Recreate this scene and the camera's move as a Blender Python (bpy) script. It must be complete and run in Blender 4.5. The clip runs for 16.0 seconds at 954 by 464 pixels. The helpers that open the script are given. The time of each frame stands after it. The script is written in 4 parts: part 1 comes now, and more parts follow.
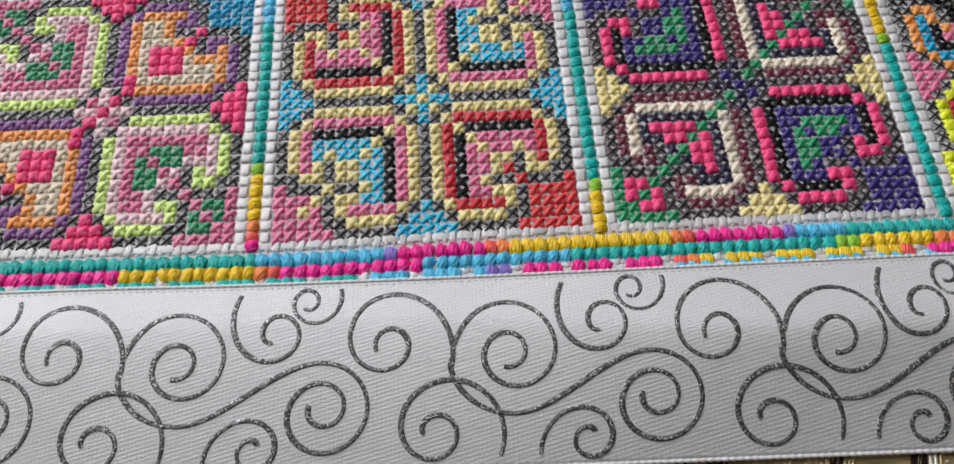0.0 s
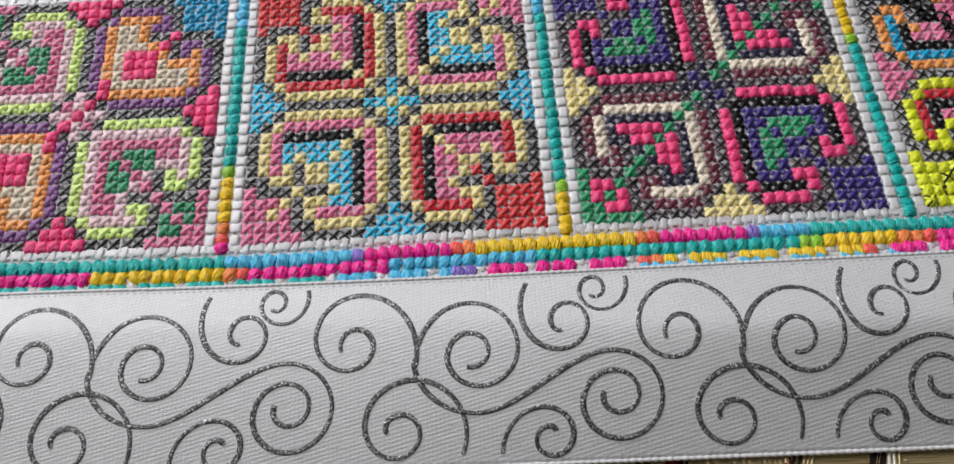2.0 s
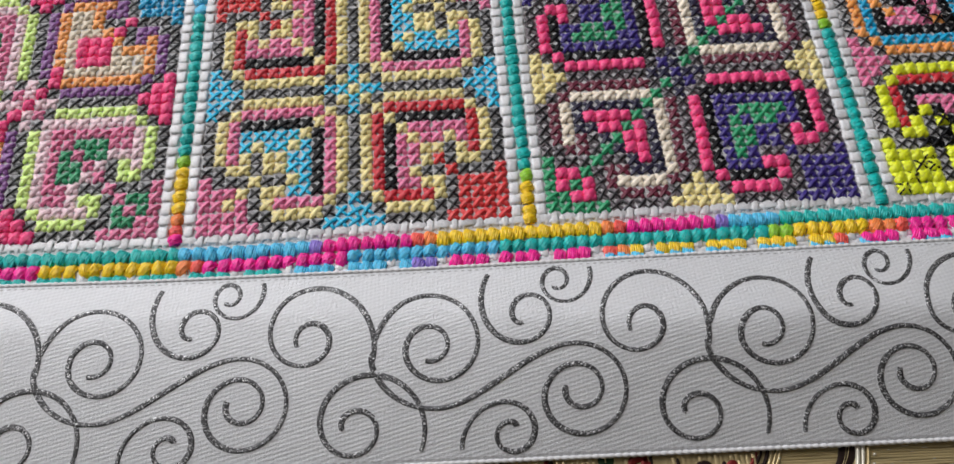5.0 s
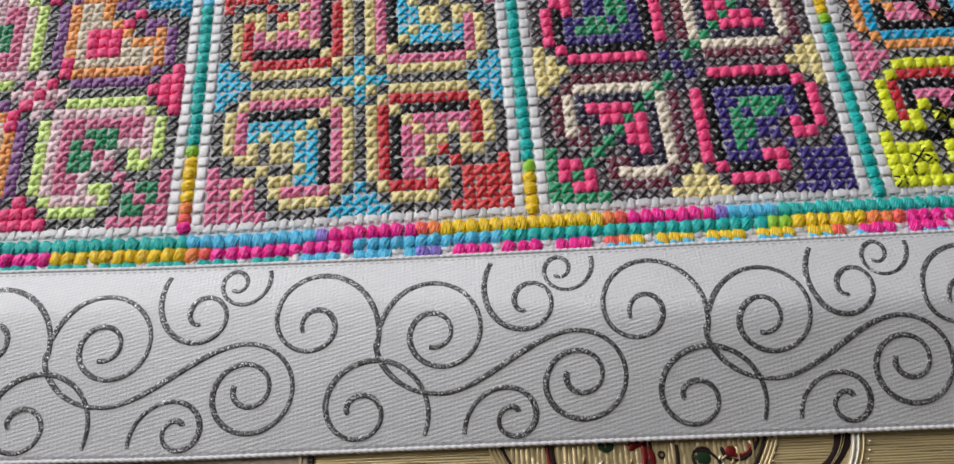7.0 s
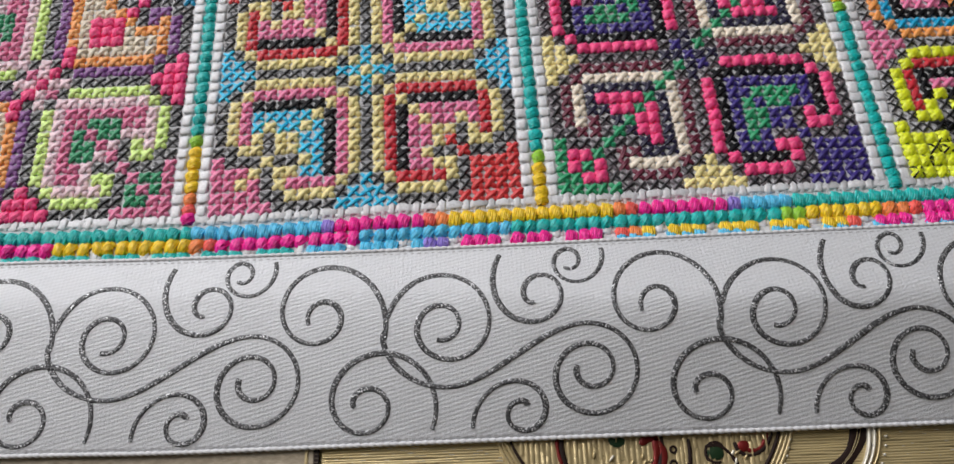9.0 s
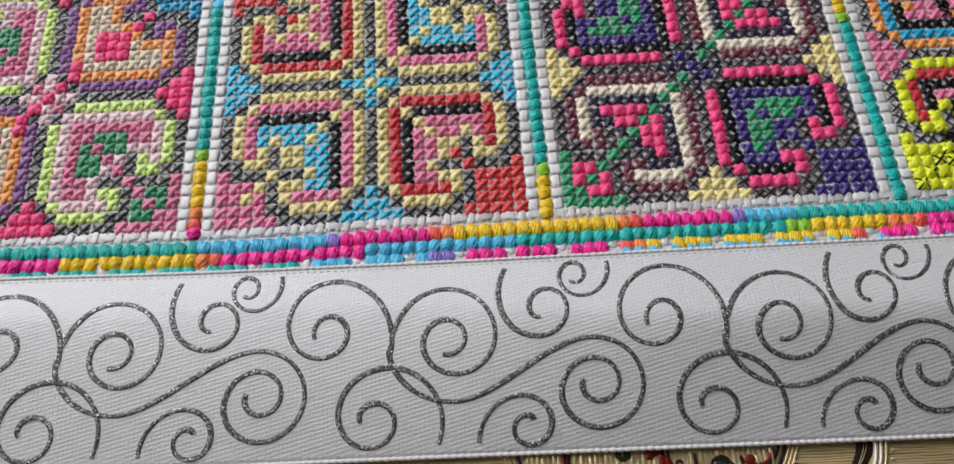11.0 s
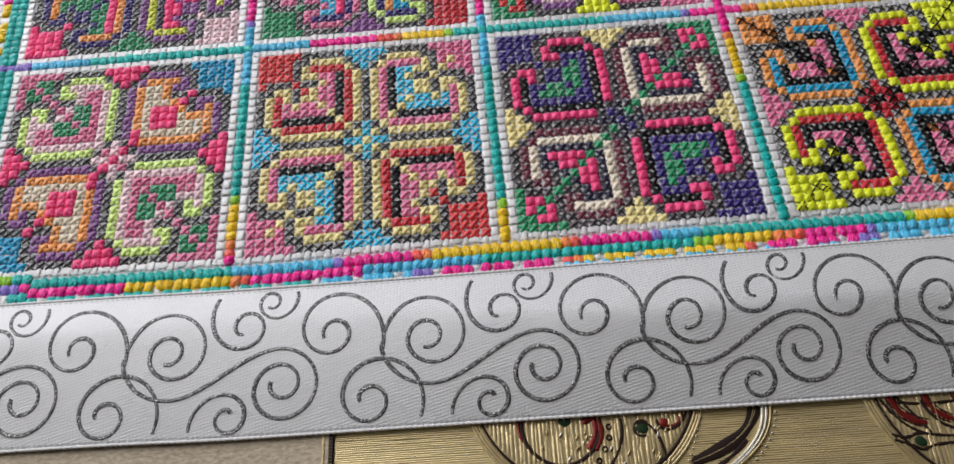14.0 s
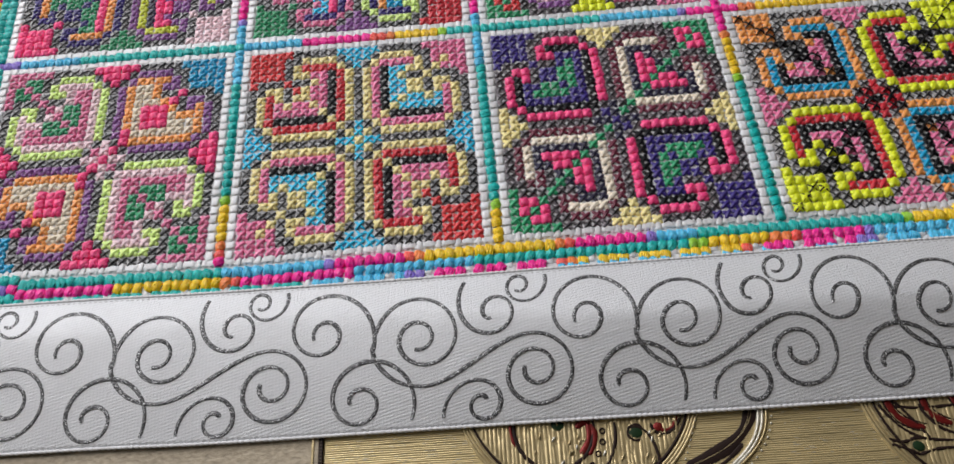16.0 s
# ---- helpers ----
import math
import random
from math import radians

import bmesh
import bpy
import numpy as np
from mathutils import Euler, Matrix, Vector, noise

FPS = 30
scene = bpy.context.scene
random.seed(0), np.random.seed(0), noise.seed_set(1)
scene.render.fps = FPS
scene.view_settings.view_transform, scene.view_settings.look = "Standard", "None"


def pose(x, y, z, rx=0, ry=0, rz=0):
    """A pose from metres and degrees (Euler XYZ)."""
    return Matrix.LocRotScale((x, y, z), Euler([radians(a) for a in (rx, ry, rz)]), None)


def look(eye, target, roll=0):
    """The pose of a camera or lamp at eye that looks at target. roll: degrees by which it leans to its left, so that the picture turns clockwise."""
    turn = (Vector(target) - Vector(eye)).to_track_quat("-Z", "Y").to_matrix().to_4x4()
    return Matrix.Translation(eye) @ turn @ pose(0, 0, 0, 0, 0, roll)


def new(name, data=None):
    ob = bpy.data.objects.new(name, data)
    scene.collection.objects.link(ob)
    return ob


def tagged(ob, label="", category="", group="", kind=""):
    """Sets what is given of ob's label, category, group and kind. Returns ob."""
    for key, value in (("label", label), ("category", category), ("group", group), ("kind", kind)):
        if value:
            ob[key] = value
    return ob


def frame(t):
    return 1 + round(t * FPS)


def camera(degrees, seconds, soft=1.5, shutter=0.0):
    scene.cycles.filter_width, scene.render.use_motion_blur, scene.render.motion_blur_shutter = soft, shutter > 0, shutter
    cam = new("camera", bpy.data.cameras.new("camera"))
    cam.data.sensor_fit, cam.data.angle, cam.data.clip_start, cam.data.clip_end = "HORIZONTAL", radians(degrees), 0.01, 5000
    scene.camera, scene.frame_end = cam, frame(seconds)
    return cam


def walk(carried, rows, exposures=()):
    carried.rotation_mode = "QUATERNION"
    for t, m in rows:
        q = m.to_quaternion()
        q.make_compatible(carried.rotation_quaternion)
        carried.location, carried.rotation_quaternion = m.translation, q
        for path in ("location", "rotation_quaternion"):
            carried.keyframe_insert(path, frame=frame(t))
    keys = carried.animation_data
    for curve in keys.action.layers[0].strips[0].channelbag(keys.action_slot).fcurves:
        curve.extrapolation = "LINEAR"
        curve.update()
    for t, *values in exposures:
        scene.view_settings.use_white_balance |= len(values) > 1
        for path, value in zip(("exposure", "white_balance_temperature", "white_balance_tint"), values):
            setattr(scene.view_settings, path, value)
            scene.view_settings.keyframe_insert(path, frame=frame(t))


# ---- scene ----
cam = camera(64.6, 16.0, soft=1.5)
PATH = [
    (0, (0.03922, -0.05215, 0.11743), (0.03817, 0.03093, -0.06450), -3.06),
    (0.5, (0.04151, -0.05163, 0.11769), (0.03999, 0.03083, -0.06452), -3.38),
    (1, (0.04387, -0.05143, 0.11767), (0.04195, 0.03133, -0.06439), -3.76),
    (1.5, (0.04537, -0.05173, 0.11890), (0.04290, 0.03077, -0.06328), -4.18),
    (2, (0.04611, -0.05239, 0.11870), (0.04331, 0.03026, -0.06341), -4.38),
    (2.5, (0.04738, -0.05238, 0.11816), (0.04461, 0.03027, -0.06395), -4.45),
    (3, (0.04819, -0.05204, 0.11590), (0.04674, 0.02976, -0.06660), -3.65),
    (3.5, (0.05097, -0.05170, 0.11493), (0.04912, 0.03108, -0.06712), -4.04),
    (4, (0.05114, -0.05146, 0.11458), (0.04940, 0.03065, -0.06778), -3.99),
    (6.5, (0.05190, -0.05263, 0.11634), (0.05104, 0.02787, -0.06674), -3.14),
    (7, (0.05127, -0.05365, 0.11646), (0.04927, 0.02676, -0.06665), -3.83),
    (7.5, (0.05187, -0.05346, 0.11593), (0.04910, 0.02687, -0.06721), -4.37),
    (8, (0.05235, -0.05366, 0.11537), (0.04858, 0.02627, -0.06793), -5.01),
    (8.5, (0.05081, -0.05359, 0.11431), (0.04786, 0.02586, -0.06920), -4.41),
    (11, (0.05001, -0.05188, 0.11531), (0.04648, 0.02814, -0.06796), -4.99),
    (11.5, (0.05046, -0.04889, 0.11948), (0.04643, 0.03161, -0.06356), -5.94),
    (12, (0.05217, -0.04788, 0.12116), (0.04717, 0.03287, -0.06174), -7.03),
    (12.5, (0.05417, -0.04998, 0.12242), (0.04890, 0.03095, -0.06039), -7.58),
    (13, (0.05676, -0.05827, 0.13144), (0.04994, 0.02514, -0.05021), -8.51),
    (13.5, (0.05843, -0.06969, 0.14269), (0.05144, 0.01990, -0.03599), -8.34),
    (14, (0.05882, -0.07240, 0.14311), (0.05243, 0.02087, -0.03369), -7.72),
    (14.5, (0.05820, -0.07146, 0.14024), (0.05152, 0.02114, -0.03691), -7.84),
    (15, (0.05732, -0.07018, 0.13726), (0.05118, 0.02204, -0.04010), -7.55),
    (15.5, (0.05845, -0.07174, 0.13705), (0.05209, 0.02077, -0.04015), -7.70),
    (16, (0.06028, -0.07136, 0.14135), (0.05390, 0.02193, -0.03545), -7.66),
]
walk(cam, [(t, look(eye, target, roll)) for t, eye, target, roll in PATH])

# ---- light: daylight from one window beside the table, in a plain room ----
world = bpy.data.worlds.new("sky")
scene.world = world
world.use_nodes = True
wn = world.node_tree.nodes
sky = wn.new("ShaderNodeTexSky")
sky.sky_type, sky.sun_disc = "NISHITA", False
sky.sun_elevation, sky.sun_rotation = radians(40), radians(-60)
world.node_tree.links.new(sky.outputs[0], wn["Background"].inputs[0])
wn["Background"].inputs[1].default_value = 0.1
scene.view_settings.exposure = 0.0

window_lamp = new("window_daylight", bpy.data.lights.new("window_daylight", "AREA"))
window_lamp.data.shape, window_lamp.data.size, window_lamp.data.size_y = "RECTANGLE", 0.66, 0.66
window_lamp.data.energy, window_lamp.data.color = 6.5, (1.0, 0.985, 0.985)
window_lamp.matrix_world = look((-0.34, 0.37, 0.42), (0.02, 0.0, 0.0))

P = 0.0021            # one stitch
rng = np.random.default_rng(7)


# ---- materials ----
def mat_base(name, color, rough=0.5, metal=0.0, spec=0.5):
    m = bpy.data.materials.new(name)
    m.use_nodes = True
    b = m.node_tree.nodes["Principled BSDF"]
    b.inputs["Base Color"].default_value = (*color, 1)
    b.inputs["Roughness"].default_value = rough
    b.inputs["Metallic"].default_value = metal
    b.inputs["Specular IOR Level"].default_value = spec
    return m, m.node_tree.nodes, m.node_tree.links, b


def noise_node(n, l, scale, detail=2.0, stretch=None):
    tc = n.new("ShaderNodeTexCoord")
    mp = n.new("ShaderNodeMapping")
    mp.inputs["Scale"].default_value = stretch or (1, 1, 1)
    t = n.new("ShaderNodeTexNoise")
    t.inputs["Scale"].default_value = scale
    t.inputs["Detail"].default_value = detail
    l.new(tc.outputs["Object"], mp.inputs[0])
    l.new(mp.outputs[0], t.inputs["Vector"])
    return t


def math_node(n, l, op, a, b):
    k = n.new("ShaderNodeMath")
    k.operation = op
    for i, v in enumerate((a, b)):
        if isinstance(v, (int, float)):
            k.inputs[i].default_value = v
        else:
            l.new(v, k.inputs[i])
    return k.outputs[0]


def bump_node(n, l, b, height, strength, distance):
    k = n.new("ShaderNodeBump")
    k.inputs["Strength"].default_value = strength
    k.inputs["Distance"].default_value = distance
    l.new(height, k.inputs["Height"])
    l.new(k.outputs[0], b.inputs["Normal"])


THREAD = {}


def thread(name, color, rough=0.36, vary=0.30, sheen=0.3, spec=0.5):
    """Stranded embroidery thread: each strand a little lighter or darker, with fine fibres."""
    m, n, l, b = mat_base("thread_" + name, color, rough, 0.0, spec)
    geo, info = n.new("ShaderNodeNewGeometry"), n.new("ShaderNodeObjectInfo")
    fib = noise_node(n, l, 2600.0, 3.0)
    wear = noise_node(n, l, 90.0, 2.0)
    v = math_node(n, l, "MULTIPLY_ADD", geo.outputs["Random Per Island"], vary)
    v.node.inputs[2].default_value = 1.0 - vary * 0.55
    f = math_node(n, l, "MULTIPLY_ADD", fib.outputs["Fac"], 0.7)
    f.node.inputs[2].default_value = 0.66
    w = math_node(n, l, "MULTIPLY_ADD", wear.outputs["Fac"], 0.24)
    w.node.inputs[2].default_value = 0.88
    o = math_node(n, l, "MULTIPLY_ADD", info.outputs["Random"], 0.1)
    o.node.inputs[2].default_value = 0.95
    k = math_node(n, l, "MULTIPLY", math_node(n, l, "MULTIPLY", v, f), math_node(n, l, "MULTIPLY", w, o))
    mix = n.new("ShaderNodeMix")
    mix.data_type, mix.blend_type = "RGBA", "MULTIPLY"
    mix.inputs[0].default_value = 1.0
    mix.inputs[6].default_value = (*color, 1)
    l.new(k, mix.inputs[7])
    l.new(mix.outputs[2], b.inputs["Base Color"])
    b.inputs["Sheen Weight"].default_value = sheen
    b.inputs["Sheen Roughness"].default_value = 0.4
    b.inputs["Subsurface Weight"].default_value = 0.2
    b.inputs["Subsurface Radius"].default_value = (1.0, 0.8, 0.7)
    b.inputs["Subsurface Scale"].default_value = 0.0006
    bump_node(n, l, b, fib.outputs["Fac"], 0.35, 0.0001)
    THREAD[name] = m
    return m


for _name, _col in {
        "white": (.72, .712, .73), "yellow": (0.92, 0.77, 0.33), "coral": (0.74, 0.045, 0.05), "red": (0.62, 0.022, 0.04),
        "rose": (0.8, 0.19, 0.36), "dusty": (0.732, 0.177, 0.329), "palepink": (0.930, 0.647, 0.708), "hotpink": (1.0, .06, .24),
        "magenta": (0.95, 0.01, 0.32), "cyan": (0.012, 0.56, 0.88), "skyblue": (0.08, 0.53, 0.83), "teal": (0.002, 0.47, 0.44),
        "green": (0.02, 0.30, 0.13), "limepale": (0.708, 0.930, 0.268), "lime": (0.854, 0.930, 0.017), "olive": (0.634, 0.683, 0.056),
        "orange": (0.95, 0.36, 0.09), "tangerine": (0.930, 0.244, 0.056), "gold": (.93, .60, .010), "cobalt": (0.002, 0.34, 0.60),
        "navy": (0.036, 0.018, 0.19), "purple": (0.24, 0.08, 0.29), "ink": (.014, .011, .045), "maroon": (0.159, 0.020, 0.047),
        "cream": (0.930, 0.805, 0.647), "beige": (0.805, 0.683, 0.525), "violet": (0.268, 0.183, 0.634), "leaf": (0.305, 0.634, 0.034),
        "redorange": (0.930, 0.101, 0.078)}.items():
    thread(_name, _col)
thread("black", (.006, .006, .008), 0.45, 0.22, 0.0, 0.25)
thread("charcoal", (.028, .028, .031), 0.36, 0.5, 0.03, 0.45)
thread("mauve", (.20, .17, .19), 0.5)
thread("silver", (.42, .41, .415), 0.5)
thread("grey", (.29, .285, .295), 0.5, 0.4, 0.15)


def canvas_material():
    m, n, l, b = mat_base("evenweave_canvas", (.56, .55, .56), 0.85)
    tc = n.new("ShaderNodeTexCoord")
    waves = []
    for axis in ("X", "Y"):
        w = n.new("ShaderNodeTexWave")
        w.bands_direction = axis
        w.inputs["Scale"].default_value = 750.0
        w.inputs["Distortion"].default_value = 0.6
        l.new(tc.outputs["Object"], w.inputs["Vector"])
        waves.append(w.outputs["Fac"])
    h = math_node(n, l, "MULTIPLY", waves[0], waves[1])
    nz = noise_node(n, l, 700.0, 3.0)
    ramp = n.new("ShaderNodeMix")
    ramp.data_type = "RGBA"
    ramp.inputs[6].default_value, ramp.inputs[7].default_value = (.55, .545, .56, 1), (.84, .83, .845, 1)
    l.new(math_node(n, l, "ADD", math_node(n, l, "MULTIPLY", h, 0.6), math_node(n, l, "MULTIPLY", nz.outputs["Fac"], 0.5)), ramp.inputs[0])
    l.new(ramp.outputs[2], b.inputs["Base Color"])
    bump_node(n, l, b, h, 0.8, 0.0002)
    return m


def ribbon_material():
    """White satin: fine weft lines, faint ribs across, soft gloss."""
    m, n, l, b = mat_base("white_satin", (.7, .705, .72), 0.44, 0.17, 0.5)
    tc = n.new("ShaderNodeTexCoord")
    mp = n.new("ShaderNodeMapping")
    mp.inputs["Rotation"].default_value = (0, 0, radians(-14))
    l.new(tc.outputs["Object"], mp.inputs[0])
    weft, rib = n.new("ShaderNodeTexWave"), n.new("ShaderNodeTexWave")
    weft.bands_direction, rib.bands_direction = "Y", "X"
    weft.inputs["Scale"].default_value, rib.inputs["Scale"].default_value = 520.0, 470.0
    weft.inputs["Distortion"].default_value, rib.inputs["Distortion"].default_value = 1.8, 1.8
    weft.inputs["Detail Scale"].default_value = rib.inputs["Detail Scale"].default_value = 300.0
    l.new(mp.outputs[0], weft.inputs["Vector"])
    l.new(tc.outputs["Object"], rib.inputs["Vector"])
    fine = noise_node(n, l, 1500.0, 3.0, (0.35, 1, 1))
    big = noise_node(n, l, 60.0, 2.0)
    h = math_node(n, l, "ADD", math_node(n, l, "MULTIPLY", weft.outputs["Fac"], 0.55), math_node(n, l, "MULTIPLY", rib.outputs["Fac"], 0.27))
    h = math_node(n, l, "ADD", h, math_node(n, l, "MULTIPLY", fine.outputs["Fac"], 0.6))
    mix = n.new("ShaderNodeMix")
    mix.data_type = "RGBA"
    mix.inputs[6].default_value, mix.inputs[7].default_value = (.565, .57, .592, 1), (.78, .786, .812, 1)
    l.new(math_node(n, l, "ADD", math_node(n, l, "MULTIPLY", h, 0.62), math_node(n, l, "MULTIPLY", big.outputs["Fac"], 0.35)), mix.inputs[0])
    l.new(mix.outputs[2], b.inputs["Base Color"])
    b.inputs["Anisotropic"].default_value = 0.4
    bump_node(n, l, b, h, 0.6, 0.00012)
    return m


def glitter_material():
    m, n, l, b = mat_base("silver_glitter", (.16, .16, .16), 0.3, 0.75, 0.5)
    tc = n.new("ShaderNodeTexCoord")
    v = n.new("ShaderNodeTexVoronoi")
    v.inputs["Scale"].default_value = 6500.0
    l.new(tc.outputs["Object"], v.inputs["Vector"])
    sep = n.new("ShaderNodeSeparateColor")
    l.new(v.outputs["Color"], sep.inputs[0])
    ramp = n.new("ShaderNodeValToRGB")
    ramp.color_ramp.elements[0].position, ramp.color_ramp.elements[0].color = 0.40, (.075, .075, .078, 1)
    ramp.color_ramp.elements[1].position, ramp.color_ramp.elements[1].color = 0.96, (.85, .85, .87, 1)
    mid = ramp.color_ramp.elements.new(0.75)
    mid.color = (.17, .17, .175, 1)
    l.new(sep.outputs[0], ramp.inputs[0])
    l.new(ramp.outputs[0], b.inputs["Base Color"])
    l.new(math_node(n, l, "MULTIPLY_ADD", sep.outputs[1], 0.35), b.inputs["Roughness"])
    bump_node(n, l, b, sep.outputs[2], 0.9, 0.00008)
    return m


def foil_material(name, color, rough=0.3, streak=False, metal=0.45):
    m, n, l, b = mat_base(name, color, rough, metal, 0.5)
    a = noise_node(n, l, 260.0, 4.0, (0.12, 1, 1) if streak else (1, 1, 1))
    c = noise_node(n, l, 900.0, 3.0, (0.1, 1, 1) if streak else (1, 1, 1))
    mix = n.new("ShaderNodeMix")
    mix.data_type = "RGBA"
    mix.inputs[6].default_value = (*[k * 0.62 for k in color], 1)
    mix.inputs[7].default_value = (*[min(1.0, k * 1.35) for k in color], 1)
    l.new(a.outputs["Fac"], mix.inputs[0])
    l.new(mix.outputs[2], b.inputs["Base Color"])
    l.new(math_node(n, l, "MULTIPLY_ADD", c.outputs["Fac"], 0.35), b.inputs["Roughness"])
    b.inputs["Roughness"].links[0].from_node.inputs[2].default_value = rough - 0.12
    bump_node(n, l, b, c.outputs["Fac"], 0.5, 0.0002)
    return m


def leather_material():
    m, n, l, b = mat_base("beige_leatherette", (.36, .29, .20), 0.6)
    a = noise_node(n, l, 1500.0, 3.0, (0.6, 1, 1))
    c = noise_node(n, l, 60.0, 2.0)
    mix = n.new("ShaderNodeMix")
    mix.data_type = "RGBA"
    mix.inputs[6].default_value, mix.inputs[7].default_value = (.14, .11, .07, 1), (.66, .555, .41, 1)
    l.new(math_node(n, l, "ADD", math_node(n, l, "MULTIPLY", a.outputs["Fac"], 0.8), math_node(n, l, "MULTIPLY", c.outputs["Fac"], 0.2)), mix.inputs[0])
    l.new(mix.outputs[2], b.inputs["Base Color"])
    bump_node(n, l, b, a.outputs["Fac"], 0.8, 0.0003)
    return m


def plain_material(name, color, rough=0.5, metal=0.0, scale=300.0):
    m, n, l, b = mat_base(name, color, rough, metal)
    a = noise_node(n, l, scale, 3.0)
    mix = n.new("ShaderNodeMix")
    mix.data_type = "RGBA"
    mix.inputs[6].default_value = (*[k * 0.8 for k in color], 1)
    mix.inputs[7].default_value = (*[min(1.0, k * 1.2) for k in color], 1)
    l.new(a.outputs["Fac"], mix.inputs[0])
    l.new(mix.outputs[2], b.inputs["Base Color"])
    bump_node(n, l, b, a.outputs["Fac"], 0.2, 0.001 if scale < 50 else 0.0001)
    return m


CANVAS, SATIN, GLITTER, LEATHER = canvas_material(), ribbon_material(), glitter_material(), leather_material()
FOIL = foil_material("gold_foil", (.64, .515, .275), 0.34, True)
FOIL_PALE = foil_material("pale_gold_foil", (.53, .42, .225), 0.28)
PRINT_DARK = plain_material("dark_brown_print", (.022, .012, .010), 0.6)
PRINT_RED = foil_material("red_foil_print", (.19, .014, .012), 0.36)
PRINT_GREEN = plain_material("green_print", (.014, .034, .014), 0.5)
for _m in (PRINT_DARK, PRINT_GREEN):
    _m.node_tree.nodes["Principled BSDF"].inputs["Specular IOR Level"].default_value = 0.15
WALL = plain_material("white_wall_paint", (.78, .77, .74), 0.7, 0.0, 12.0)
FLOORING = plain_material("oak_floor", (.32, .22, .13), 0.5, 0.0, 8.0)
WOOD = plain_material("table_wood", (.24, .15, .08), 0.45, 0.0, 20.0)


# ---- mesh helpers ----
def mesh_of(name, verts, faces, material, smooth=True):
    me = bpy.data.meshes.new(name)
    me.from_pydata([tuple(v) for v in verts], [], [tuple(f) for f in faces])
    me.materials.append(material)
    if smooth:
        me.polygons.foreach_set("use_smooth", [True] * len(me.polygons))
    me.update()
    return me


def quick_mesh(name, verts, quads, material):
    """A smooth mesh of quads from arrays."""
    me = bpy.data.meshes.new(name)
    nv, nf = len(verts), len(quads)
    me.vertices.add(nv)
    me.vertices.foreach_set("co", verts.astype(np.float32).ravel())
    me.loops.add(nf * 4)
    me.loops.foreach_set("vertex_index", quads.astype(np.int32).ravel())
    me.polygons.add(nf)
    me.polygons.foreach_set("loop_start", np.arange(0, nf * 4, 4, dtype=np.int32))
    me.polygons.foreach_set("use_smooth", np.ones(nf, dtype=bool))
    me.materials.append(material)
    me.update(calc_edges=True)
    me.validate()
    return me


def part(name, me, parent, label="", kind=""):
    ob = new(name, me)
    ob.parent = parent
    return tagged(ob, label, kind=kind)


def box_mesh(name, size, material, at=(0, 0, 0), bevel=0.0):
    bm = bmesh.new()
    bmesh.ops.create_cube(bm, size=1.0, matrix=Matrix.Translation(at) @ Matrix.Diagonal((*size, 1)))
    if bevel:
        bmesh.ops.bevel(bm, geom=bm.edges[:], offset=bevel, segments=2, affect="EDGES")
    me = bpy.data.meshes.new(name)
    bm.to_mesh(me)
    bm.free()
    me.materials.append(material)
    return me


# ---- the room that closes the place ----
TOP = -0.0016
FLOOR_Z = -0.75


